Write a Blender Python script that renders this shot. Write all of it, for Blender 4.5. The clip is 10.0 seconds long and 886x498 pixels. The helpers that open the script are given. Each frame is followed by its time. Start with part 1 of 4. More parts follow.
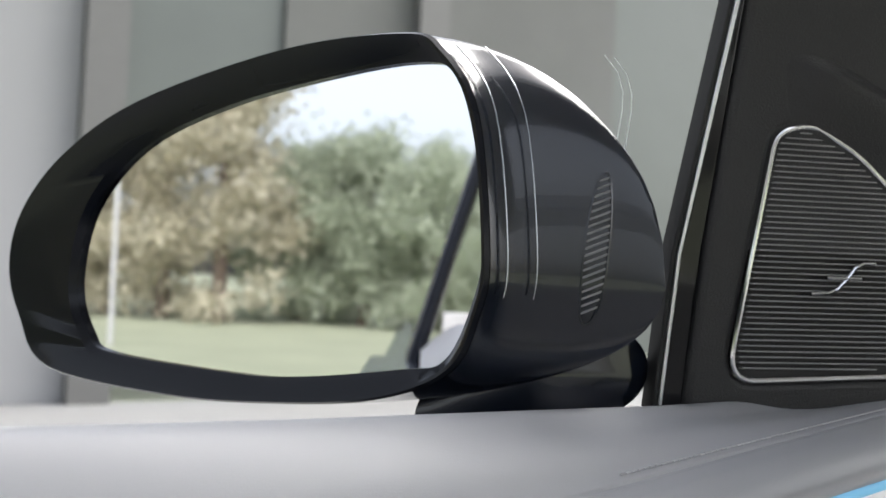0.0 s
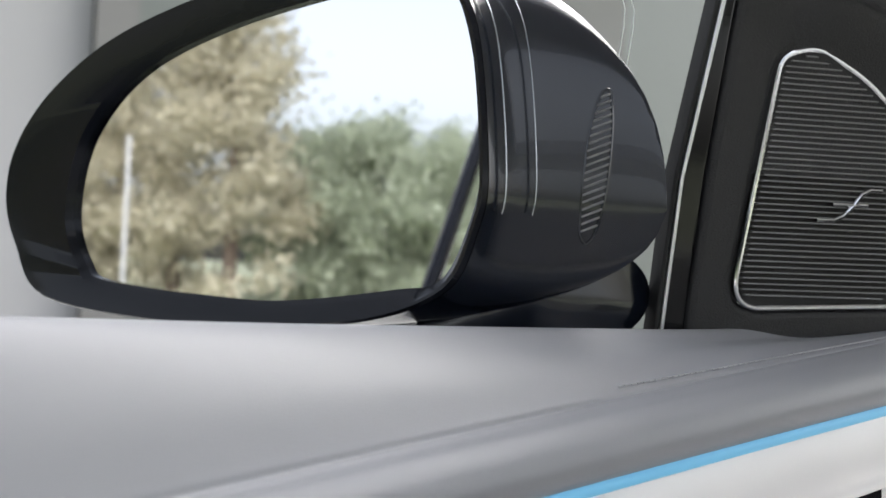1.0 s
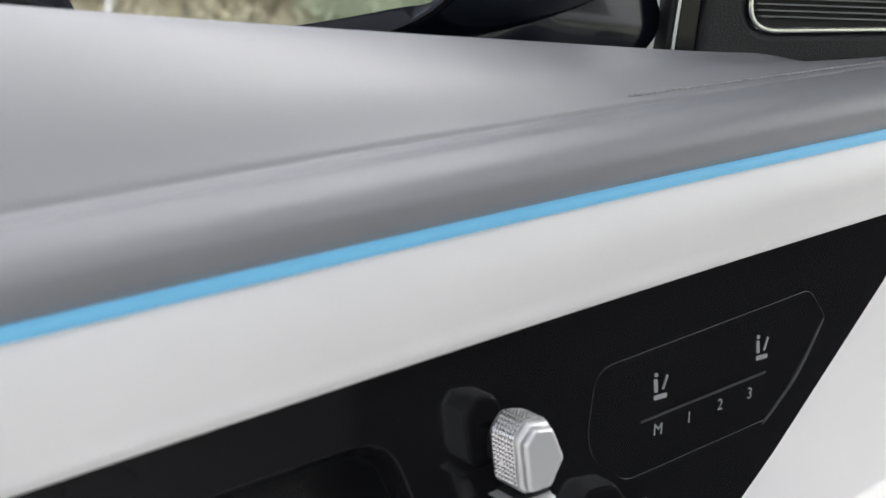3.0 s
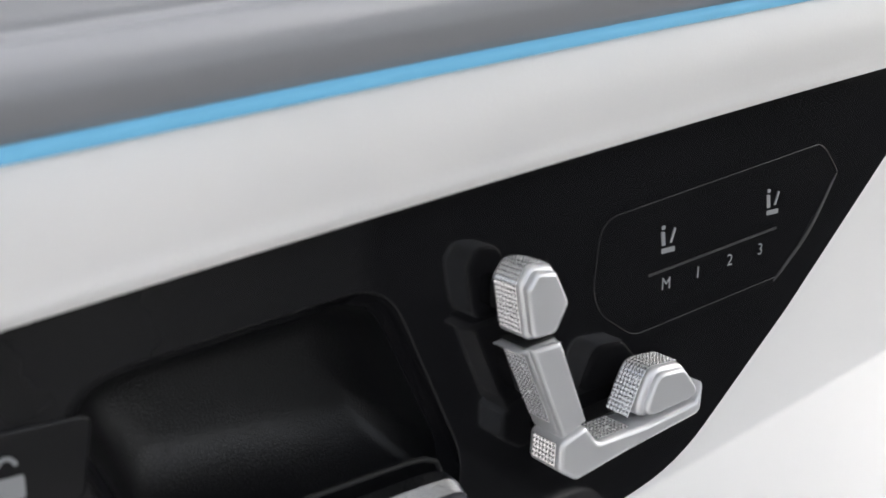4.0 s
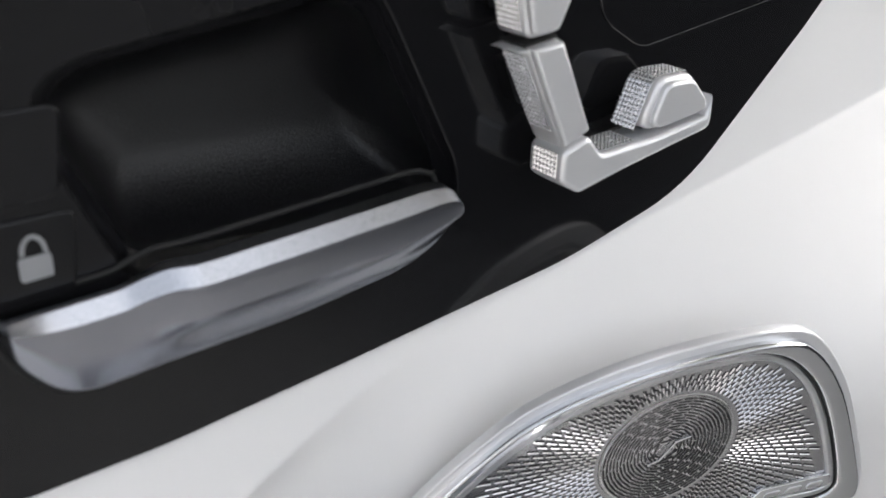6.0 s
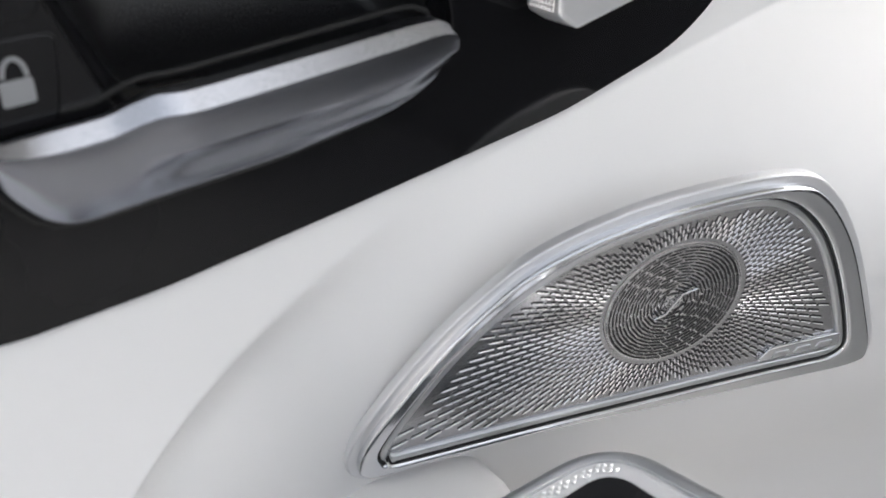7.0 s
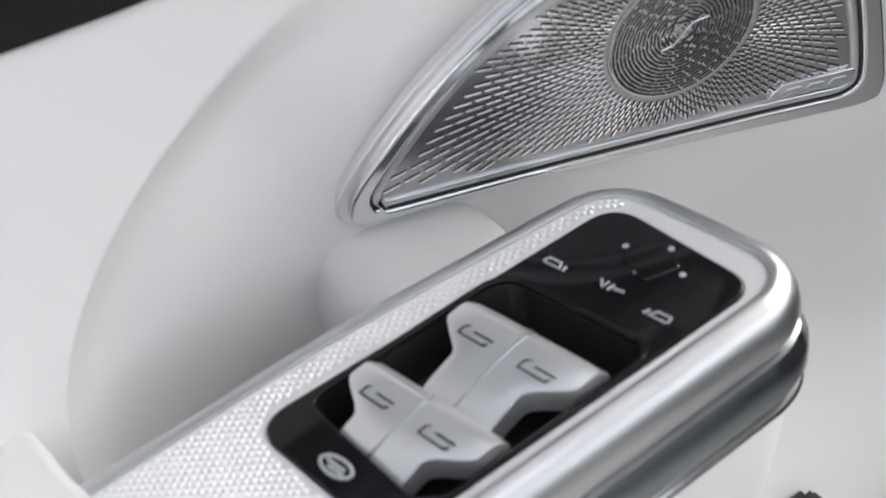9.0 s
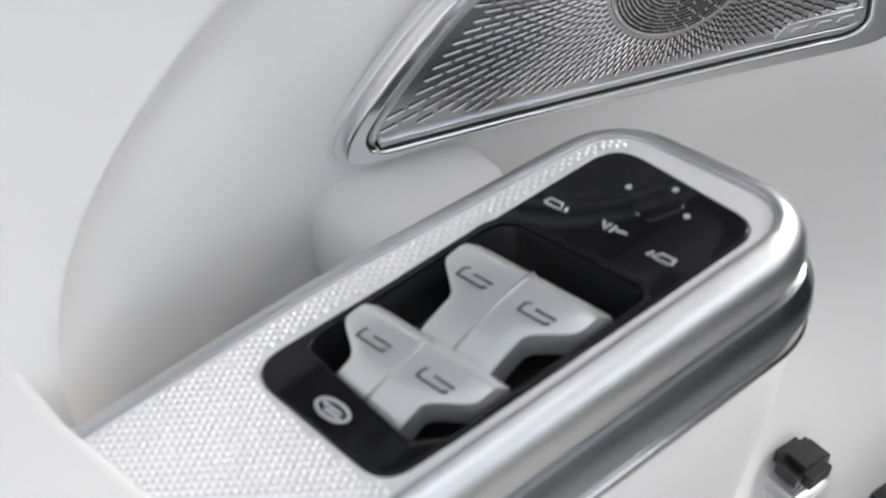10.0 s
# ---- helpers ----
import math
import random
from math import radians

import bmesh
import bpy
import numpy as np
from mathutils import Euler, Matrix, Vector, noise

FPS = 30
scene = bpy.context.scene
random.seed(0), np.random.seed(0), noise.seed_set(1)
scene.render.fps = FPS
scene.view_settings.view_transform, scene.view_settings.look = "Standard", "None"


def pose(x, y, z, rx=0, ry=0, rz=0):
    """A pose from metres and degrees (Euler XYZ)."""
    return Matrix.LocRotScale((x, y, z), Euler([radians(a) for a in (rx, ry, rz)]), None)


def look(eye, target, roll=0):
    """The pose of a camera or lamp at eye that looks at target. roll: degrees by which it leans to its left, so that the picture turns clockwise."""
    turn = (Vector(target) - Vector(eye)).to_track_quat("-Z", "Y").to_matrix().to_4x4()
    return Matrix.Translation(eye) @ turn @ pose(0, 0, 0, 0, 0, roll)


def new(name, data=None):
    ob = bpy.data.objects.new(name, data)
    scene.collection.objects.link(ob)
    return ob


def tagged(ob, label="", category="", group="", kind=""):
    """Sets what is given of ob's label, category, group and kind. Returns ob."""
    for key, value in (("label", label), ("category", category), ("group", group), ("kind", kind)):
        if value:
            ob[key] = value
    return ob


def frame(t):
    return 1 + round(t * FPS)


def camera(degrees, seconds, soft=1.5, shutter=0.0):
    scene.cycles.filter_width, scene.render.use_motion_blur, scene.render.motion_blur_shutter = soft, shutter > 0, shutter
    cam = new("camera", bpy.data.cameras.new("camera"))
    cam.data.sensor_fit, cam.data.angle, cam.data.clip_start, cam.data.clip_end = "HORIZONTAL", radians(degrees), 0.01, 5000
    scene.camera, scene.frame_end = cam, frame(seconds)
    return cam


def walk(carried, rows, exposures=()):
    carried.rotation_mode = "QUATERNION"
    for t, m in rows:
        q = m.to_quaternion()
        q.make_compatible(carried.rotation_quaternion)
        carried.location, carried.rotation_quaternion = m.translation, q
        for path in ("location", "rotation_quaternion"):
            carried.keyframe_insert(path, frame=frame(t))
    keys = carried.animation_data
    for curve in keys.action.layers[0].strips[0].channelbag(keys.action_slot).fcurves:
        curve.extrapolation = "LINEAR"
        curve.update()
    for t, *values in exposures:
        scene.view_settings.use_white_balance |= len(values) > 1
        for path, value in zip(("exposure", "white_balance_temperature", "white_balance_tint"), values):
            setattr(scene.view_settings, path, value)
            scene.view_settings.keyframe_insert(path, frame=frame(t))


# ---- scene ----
from mathutils.bvhtree import BVHTree

cam = camera(46.0, 10.0, soft=1.5)
cam.data.dof.use_dof = True
cam.data.dof.focus_distance = 0.46
cam.data.dof.aperture_fstop = 11.0
PATH = [
    (0, (0.0339, 0.0915, 1.1079), (1.1578, 1.7442, 1.1822), 2.57),
    (0.5, (0.0388, 0.0927, 1.0954), (1.1539, 1.7513, 1.1708), 2.74),
    (1, (0.0441, 0.0943, 1.0766), (1.1539, 1.7575, 1.1257), 2.76),
    (1.5, (0.0481, 0.0978, 1.0666), (1.1582, 1.7612, 1.0432), 2.67),
    (2, (0.0513, 0.1004, 1.0581), (1.1601, 1.7603, 0.9349), 2.43),
    (2.5, (0.0511, 0.1040, 1.0495), (1.1655, 1.7501, 0.8294), 2.21),
    (3, (0.0525, 0.1098, 1.0373), (1.1707, 1.7381, 0.7240), 1.82),
    (4.5, (0.062, 0.113, 0.996), (1.135, 1.715, 0.465), -0.2),
    (5, (0.062, 0.119, 0.987), (1.135, 1.688, 0.362), -0.3),
    (5.5, (0.064, 0.12, 0.978), (1.115, 1.664, 0.264), -0.6),
    (6, (0.068, 0.119, 0.972), (1.081, 1.636, 0.152), -0.3),
    (7.5, (0.064, 0.11, 0.92), (1.03, 1.573, -0.042), -2.9),
    (8, (0.065, 0.114, 0.915), (1.001, 1.528, -0.146), -3.1),
    (8.5, (0.066, 0.117, 0.911), (0.967, 1.481, -0.241), -3.1),
    (9, (0.067, 0.12, 0.904), (0.938, 1.434, -0.327), -3.0),
    (9.5, (0.068, 0.124, 0.898), (0.919, 1.399, -0.386), -2.9),
    (10, (0.068, 0.125, 0.897), (0.912, 1.382, -0.41), -2.6),
]
walk(cam, [(t, look(eye, target, roll)) for t, eye, target, roll in PATH])

# ---- light ----
world = bpy.data.worlds.new("world")
scene.world = world
world.use_nodes = True
wn = world.node_tree.nodes
sky = wn.new("ShaderNodeTexSky")
sky.sky_type = "NISHITA"
sky.sun_disc = False
sky.sun_elevation = radians(50)
sky.sun_rotation = radians(98)
sky.air_density, sky.dust_density, sky.ozone_density = 1.0, 5.0, 1.0
haze = wn.new("ShaderNodeHueSaturation")
haze.inputs["Saturation"].default_value = 0.35
world.node_tree.links.new(sky.outputs[0], haze.inputs["Color"])
world.node_tree.links.new(haze.outputs[0], wn["Background"].inputs[0])
wn["Background"].inputs[1].default_value = 0.138
sun_data = bpy.data.lights.new("sun", "SUN")
sun_data.energy, sun_data.angle, sun_data.color = 1.5, radians(40), (1.0, 0.985, 0.97)
sun = new("sun", sun_data)
sun.matrix_world = look((0, 0, 10), (-5.0, 0.7, 3.5))
scene.view_settings.exposure = 1.68


# ---- materials ----
def material(name, color, rough=0.5, metal=0.0, grain=0.0, grain_size=400.0, mottle=0.06, mottle_size=12.0, coat=0.0, spec=0.5):
    m = bpy.data.materials.new(name)
    m.use_nodes = True
    nt = m.node_tree
    b = nt.nodes["Principled BSDF"]
    b.inputs["Metallic"].default_value = metal
    b.inputs["Roughness"].default_value = rough
    b.inputs["Coat Weight"].default_value = coat
    b.inputs["Coat Roughness"].default_value = 0.03
    b.inputs["Specular IOR Level"].default_value = spec
    tc = nt.nodes.new("ShaderNodeTexCoord")
    n1 = nt.nodes.new("ShaderNodeTexNoise")
    n1.inputs["Scale"].default_value = mottle_size
    n1.inputs["Detail"].default_value = 4
    nt.links.new(tc.outputs["Object"], n1.inputs["Vector"])
    ramp = nt.nodes.new("ShaderNodeMix")
    ramp.data_type = "RGBA"
    ramp.inputs["A"].default_value = (*[c * (1 - mottle) for c in color], 1)
    ramp.inputs["B"].default_value = (*[min(1, c * (1 + mottle)) for c in color], 1)
    nt.links.new(n1.outputs["Fac"], ramp.inputs["Factor"])
    nt.links.new(ramp.outputs["Result"], b.inputs["Base Color"])
    n2 = nt.nodes.new("ShaderNodeTexNoise")
    n2.inputs["Scale"].default_value = grain_size
    n2.inputs["Detail"].default_value = 3
    nt.links.new(tc.outputs["Object"], n2.inputs["Vector"])
    rr = nt.nodes.new("ShaderNodeMapRange")
    rr.inputs["To Min"].default_value = max(0.0, rough - 0.04)
    rr.inputs["To Max"].default_value = min(1.0, rough + 0.04)
    nt.links.new(n2.outputs["Fac"], rr.inputs["Value"])
    nt.links.new(rr.outputs["Result"], b.inputs["Roughness"])
    if grain:
        bump = nt.nodes.new("ShaderNodeBump")
        bump.inputs["Strength"].default_value = grain
        bump.inputs["Distance"].default_value = 0.0006
        nt.links.new(n2.outputs["Fac"], bump.inputs["Height"])
        nt.links.new(bump.outputs["Normal"], b.inputs["Normal"])
    return m


def leather(name, color, rough, cell=900.0, strength=0.25):
    """Fine pebbled hide: small cells pressed into the surface."""
    m = material(name, color, rough, mottle=0.03, mottle_size=6)
    nt = m.node_tree
    b = nt.nodes["Principled BSDF"]
    tc = nt.nodes["Texture Coordinate"]
    v = nt.nodes.new("ShaderNodeTexVoronoi")
    v.feature = "DISTANCE_TO_EDGE"
    v.inputs["Scale"].default_value = cell
    nt.links.new(tc.outputs["Object"], v.inputs["Vector"])
    bump = nt.nodes.new("ShaderNodeBump")
    bump.inputs["Strength"].default_value = strength
    bump.inputs["Distance"].default_value = 0.0003
    nt.links.new(v.outputs["Distance"], bump.inputs["Height"])
    nt.links.new(bump.outputs["Normal"], b.inputs["Normal"])
    return m


def emitter(name, color, strength):
    m = bpy.data.materials.new(name)
    m.use_nodes = True
    b = m.node_tree.nodes["Principled BSDF"]
    b.inputs["Base Color"].default_value = (*color, 1)
    b.inputs["Emission Color"].default_value = (*color, 1)
    b.inputs["Emission Strength"].default_value = strength
    return m


GREY_HIDE = leather("grey_hide", (0.25, 0.255, 0.272), 0.5)
WHITE_HIDE = leather("white_hide", (0.785, 0.778, 0.77), 0.48, strength=0.12)
PALE_TRIM = material("pale_satin_trim", (0.81, 0.80, 0.792), 0.3, 0.0, grain=0.1, grain_size=900)
BLACK_GLOSS = material("black_gloss", (0.0085, 0.0085, 0.0095), 0.08, coat=0.0, mottle=0.2, spec=0.32)
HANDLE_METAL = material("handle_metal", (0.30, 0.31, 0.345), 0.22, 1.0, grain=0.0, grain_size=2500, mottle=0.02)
# The handle's metal again, lighter: the upper edge's reflection as base colour.
LIT_EDGE_METAL = material("lit_edge_metal", (0.50, 0.51, 0.535), 0.28, 1.0, grain_size=2500, mottle=0.02)
THREAD = material("pale_thread", (0.42, 0.42, 0.44), 0.8)
BLACK_SOFT = material("black_soft_plastic", (0.008, 0.008, 0.009), 0.34, grain=0.6, grain_size=1500)
BLACK_GRAIN = material("black_grained_plastic", (0.008, 0.008, 0.0095), 0.5, grain=0.8, grain_size=1100)
RUBBER = material("black_rubber", (0.01, 0.01, 0.01), 0.7)
CHROME = material("polished_metal", (0.74, 0.75, 0.77), 0.12, 1.0, mottle=0.02)
SATIN = material("satin_metal", (0.66, 0.67, 0.68), 0.3, 1.0, grain=0.15, grain_size=2500, mottle=0.03)
DARK_METAL = material("dark_metal", (0.58, 0.58, 0.59), 0.2, 1.0)
GRILLE = material("grille_metal", (0.46, 0.46, 0.475), 0.2, 1.0, grain=0.05, grain_size=3000, mottle=0.03)
# Brighter than the grille: carries the highlight along each slot's lower edge.
SLOT_GLINT = material("slot_glint_metal", (0.88, 0.88, 0.89), 0.25, 1.0, mottle=0.02)
GREY_TRIM = material("grey_trim_line", (0.30, 0.32, 0.34), 0.25, 1.0)
BEZEL = material("black_bezel", (0.005, 0.006, 0.009), 0.16, spec=0.22, mottle=0.1)
ROCKER = material("rocker_metal", (0.76, 0.765, 0.775), 0.3, 0.7, grain=0.0, grain_size=3000, mottle=0.03)
SILVER_PAINT = material("silver_paint", (0.76, 0.76, 0.77), 0.3, 0.5, grain=0.0, grain_size=3000, mottle=0.03)
KNURL = material("knurled_metal", (0.84, 0.84, 0.85), 0.36, 0.55, mottle=0.03)
KNURL_FINE = material("fine_knurled_metal", (0.80, 0.80, 0.81), 0.26, 0.8, mottle=0.03)
DARK_RIB = material("black_rib", (0.17, 0.17, 0.175), 0.22, spec=0.9, mottle=0.1)
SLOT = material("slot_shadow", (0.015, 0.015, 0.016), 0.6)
BLUE_LIGHT = emitter("blue_light", (0.13, 0.38, 0.58), 0.14)
PRINT = material("white_print", (0.42, 0.43, 0.45), 0.5)
DIM_PRINT = material("dim_print", (0.26, 0.265, 0.275), 0.5)
GREY_PRINT = material("grey_print", (0.028, 0.028, 0.03), 0.5)
MIRROR = material("mirror_glass", (0.68, 0.695, 0.73), 0.0, 1.0, mottle=0.0)
MIRROR.node_tree.nodes["Map Range"].inputs["To Max"].default_value = 0.0
CAR_PAINT = material("black_blue_paint", (0.004, 0.0065, 0.013), 0.2, coat=0.35, mottle=0.1)
CLEAR = material("clear_plastic", (0.75, 0.8, 0.78), 0.1)
WALL = material("pale_render", (0.30, 0.302, 0.305), 0.85, mottle=0.08, mottle_size=0.6)
FRAME = material("dark_frame", (0.13, 0.13, 0.125), 0.5)
PANE = material("green_pane", (0.118, 0.132, 0.122), 0.3, mottle=0.3, mottle_size=0.5)
GRASS = material("grass", (0.20, 0.215, 0.145), 0.9, mottle=0.25, mottle_size=0.8)
BARK = material("bark", (0.12, 0.09, 0.07), 0.9, mottle=0.3)


def foliage(name, color):
    """Leaves that let a part of the light through."""
    m = material(name, color, 0.7, mottle=0.25, mottle_size=0.35)
    nt = m.node_tree
    thin = nt.nodes.new("ShaderNodeBsdfTranslucent")
    thin.inputs["Color"].default_value = (*color, 1)
    mix = nt.nodes.new("ShaderNodeMixShader")
    mix.inputs[0].default_value = 0.45
    nt.links.new(nt.nodes["Principled BSDF"].outputs[0], mix.inputs[1])
    nt.links.new(thin.outputs[0], mix.inputs[2])
    nt.links.new(mix.outputs[0], nt.nodes["Material Output"].inputs[0])
    return m


# Lighter than real leaves: the haze of distance is mixed into both colours.
LEAF_OLIVE = foliage("hazed_olive_leaf", (0.50, 0.47, 0.36))
LEAF_GREEN = foliage("hazed_green_leaf", (0.37, 0.41, 0.31))
# Tones of the unseen cabin shell, set for bounce light and reflections.
DARK_LINING = material("dark_cabin_lining", (0.05, 0.05, 0.05), 0.9, grain=0.5)
GREY_LINING = material("grey_floor_lining", (0.30, 0.297, 0.293), 0.95, grain=0.8)
PALE_LINING = material("pale_cabin_lining", (0.59, 0.582, 0.57), 0.8, grain=0.5)


# ---- helpers for meshes ----
def basis(o, u, v):
    u, v = Vector(u).normalized(), Vector(v)
    v = (v - u * v.dot(u)).normalized()
    w = u.cross(v)
    return Matrix(((u.x, v.x, w.x, o[0]), (u.y, v.y, w.y, o[1]), (u.z, v.z, w.z, o[2]), (0, 0, 0, 1)))


def thing(name, label, category, group="", kind="", at=(0, 0, 0)):
    e = new(name)
    e.empty_display_size = 0.02
    e.location = at
    return tagged(e, label, category, group, kind)


def put(name, me, mat, parent=None, label="", angle=35):
    me.materials.clear()
    me.materials.append(mat)
    me.shade_smooth()
    me.set_sharp_from_angle(angle=radians(angle))
    ob = new(name, me)
    if parent is not None:
        ob.parent = parent
        ob.matrix_parent_inverse = Matrix.Translation(-parent.location)
    if label:
        ob["label"] = label
    return ob


def part(name, bm, mat, parent=None, label="", angle=35):
    me = bpy.data.meshes.new(name)
    bm.to_mesh(me)
    bm.free()
    return put(name, me, mat, parent, label, angle)


def rounded(pts, r, n=6):
    """A polygon with filleted corners; r is one radius or one for each corner."""
    out, k = [], len(pts)
    for i, p in enumerate(pts):
        rad = r[i] if isinstance(r, (list, tuple)) else r
        p, a, b = Vector(p), Vector(pts[i - 1]), Vector(pts[(i + 1) % k])
        da, db = (a - p), (b - p)
        la, lb = da.length, db.length
        da, db = da / la, db / lb
        half = math.acos(max(-1, min(1, da.dot(db)))) / 2
        cut = min(rad / max(math.tan(half), 1e-4), la * 0.48, lb * 0.48)
        p0, p1 = p + da * cut, p + db * cut
        for j in range(n + 1):
            t = j / n
            out.append(tuple(p0 * (1 - t) ** 2 + p * 2 * t * (1 - t) + p1 * t * t))
    return out


def spline(pts, n=5):
    """A closed smooth line through some corner points."""
    out, k = [], len(pts)
    v = [Vector(p) for p in pts]
    for i in range(k):
        a, b, c, d = v[i - 1], v[i], v[(i + 1) % k], v[(i + 2) % k]
        for j in range(n):
            t = j / n
            out.append(tuple(0.5 * (2 * b + (c - a) * t + (2 * a - 5 * b + 4 * c - d) * t * t + (3 * b - a - 3 * c + d) * t ** 3)))
    return out


def area(loop):
    return sum(a[0] * b[1] - b[0] * a[1] for a, b in zip(loop, loop[1:] + loop[:1]))


def inside(p, loop):
    x, y, hit = p[0], p[1], False
    for (ax, ay), (bx, by) in zip(loop, loop[1:] + loop[:1]):
        if (ay > y) != (by > y) and x < (bx - ax) * (y - ay) / (by - ay) + ax:
            hit = not hit
    return hit


def shrink(loop, d):
    """The loop moved inwards by d."""
    if area(loop) < 0:
        loop = loop[::-1]
    k, out = len(loop), []
    for i in range(k):
        a, p, b = Vector(loop[i - 1]), Vector(loop[i]), Vector(loop[(i + 1) % k])
        t = (b - a)
        if t.length < 1e-9:
            out.append(tuple(p))
            continue
        t.normalize()
        out.append((p.x - t.y * d, p.y + t.x * d))
    return out


def tidy(loop, old):
    """Drops the points of a shrunken loop that crossed over at tight corners."""
    if area(old) < 0:
        old = old[::-1]
    keep = list(range(len(loop)))
    for _ in range(12):
        n, bad = len(keep), set()
        for i in range(n):
            a, q = keep[i], keep[(i + 1) % n]
            e, f = Vector(loop[q]) - Vector(loop[a]), Vector(old[q]) - Vector(old[a])
            if e.dot(f) <= 0 and len(keep) - len(bad) > 4:
                bad.add(a if i % 2 else q)
        if not bad:
            break
        keep = [k for k in keep if k not in bad]
    return [loop[k] for k in keep]


def plate_mesh(name, loops, m, front, depth, bevel=0.0, res=3):
    """A flat plate with holes: outer loop first. Its front stands at 'front' along the basis' third axis."""
    cu = bpy.data.curves.new(name, "CURVE")
    cu.dimensions, cu.fill_mode = "2D", "BOTH"
    for k, loop in enumerate(loops):
        ccw = area(loop) > 0
        if ccw != (k == 0):
            loop = loop[::-1]
        if bevel:
            loop = tidy(shrink(loop, -bevel if k else bevel), loop)
        sp = cu.splines.new("POLY")
        sp.points.add(len(loop) - 1)
        for q, p in zip(sp.points, loop):
            q.co = (p[0], p[1], 0, 1)
        sp.use_cyclic_u = True
    cu.extrude = max(depth / 2 - bevel, 0.00001)
    cu.bevel_depth, cu.bevel_resolution = bevel, res
    ob = bpy.data.objects.new(name, cu)
    scene.collection.objects.link(ob)
    bpy.context.view_layer.update()
    me = bpy.data.meshes.new_from_object(ob.evaluated_get(bpy.context.evaluated_depsgraph_get()))
    bpy.data.objects.remove(ob)
    bpy.data.curves.remove(cu)
    me.name = name
    me.transform(m @ Matrix.Translation((0, 0, front - depth / 2)))
    return me


def plate(name, loops, m, front, depth, mat, parent=None, bevel=0.0, label="", angle=35):
    return put(name, plate_mesh(name, loops, m, front, depth, bevel), mat, parent, label, angle)


def sheet_mesh(name, fn, us, vs, flip=False):
    """A surface fn(u, v) over a grid."""
    verts = [fn(u, v) for u in us for v in vs]
    nv = len(vs)
    faces = []
    for i in range(len(us) - 1):
        for j in range(nv - 1):
            f = (i * nv + j, (i + 1) * nv + j, (i + 1) * nv + j + 1, i * nv + j + 1)
            faces.append(f[::-1] if flip else f)
    me = bpy.data.meshes.new(name)
    me.from_pydata(verts, [], faces)
    return me


def lin(a, b, n):
    return [a + (b - a) * i / n for i in range(n + 1)]


def loft(name, rings, caps=(True, True)):
    """Joins closed rings of equal length."""
    n = len(rings[0])
    verts = [tuple(p) for r in rings for p in r]
    faces = []
    for k in range(len(rings) - 1):
        for i in range(n):
            j = (i + 1) % n
            faces.append((k * n + i, k * n + j, (k + 1) * n + j, (k + 1) * n + i))
    if caps[0]:
        faces.append(tuple(range(n))[::-1])
    if caps[1]:
        faces.append(tuple((len(rings) - 1) * n + i for i in range(n)))
    me = bpy.data.meshes.new(name)
    me.from_pydata(verts, [], faces)
    bm = bmesh.new()
    bm.from_mesh(me)
    bmesh.ops.recalc_face_normals(bm, faces=bm.faces)
    bm.to_mesh(me)
    bm.free()
    return me


def wire_mesh(name, pts, r, closed=False, res=2):
    """A round line along points."""
    cu = bpy.data.curves.new(name, "CURVE")
    cu.dimensions = "3D"
    sp = cu.splines.new("POLY")
    sp.points.add(len(pts) - 1)
    for q, p in zip(sp.points, pts):
        q.co = (*p, 1)
    sp.use_cyclic_u = closed
    cu.bevel_depth, cu.bevel_resolution, cu.use_fill_caps = r, res, True
    ob = bpy.data.objects.new(name, cu)
    scene.collection.objects.link(ob)
    bpy.context.view_layer.update()
    me = bpy.data.meshes.new_from_object(ob.evaluated_get(bpy.context.evaluated_depsgraph_get()))
    bpy.data.objects.remove(ob)
    bpy.data.curves.remove(cu)
    return me


def wire(name, pts, r, mat, parent=None, closed=False, m=None, label=""):
    if m is not None:
        pts = [m @ Vector((*p, 0) if len(p) == 2 else p) for p in pts]
    return put(name, wire_mesh(name, [tuple(p) for p in pts], r, closed), mat, parent, label)


def lettering(name, text, size, m, at, mat, parent):
    cu = bpy.data.curves.new(name, "FONT")
    cu.body, cu.size, cu.align_x, cu.align_y, cu.extrude = text, size, "CENTER", "CENTER", 0.00005
    ob = bpy.data.objects.new(name, cu)
    scene.collection.objects.link(ob)
    bpy.context.view_layer.update()
    me = bpy.data.meshes.new_from_object(ob.evaluated_get(bpy.context.evaluated_depsgraph_get()))
    bpy.data.objects.remove(ob)
    me.transform(m @ Matrix.Translation((*at, 0.0004)))
    return put(name, me, mat, parent)


def smooth(a, b, x):
    t = max(0.0, min(1.0, (x - a) / (b - a)))
    return t * t * (3 - 2 * t)


# ---- the door: long lines of the lining ----
def strip_z(x):
    """Height of the blue light strip along the door."""
    d = x - 0.104
    return 0.9700 + 0.1455 * d - 0.026 * d * d


def panel_top(x):
    """Height of the black panel's upper edge."""
    d = x - 0.11
    return 0.9240 + 0.165 * d - 0.03 * d * d


FACE = basis((0, 0.40, 0), (1, 0, 0), (0, 0, 1))
PANEL = rounded([(0.068, panel_top(0.068)), (0.514, panel_top(0.514)), (0.516, 0.953), (0.440, 0.876), (0.375, 0.817), (0.313, 0.8005),
                 (0.216, 0.787), (0.150, 0.7785), (0.068, 0.7735)], [0.02, 0.004, 0.012, 0.08, 0.09, 0.2, 0.3, 0.2, 0.042])

door = thing("car_door", "white leather car door lining with pale trim and black panel", "car door", at=(0.3, 0.42, 0.3))


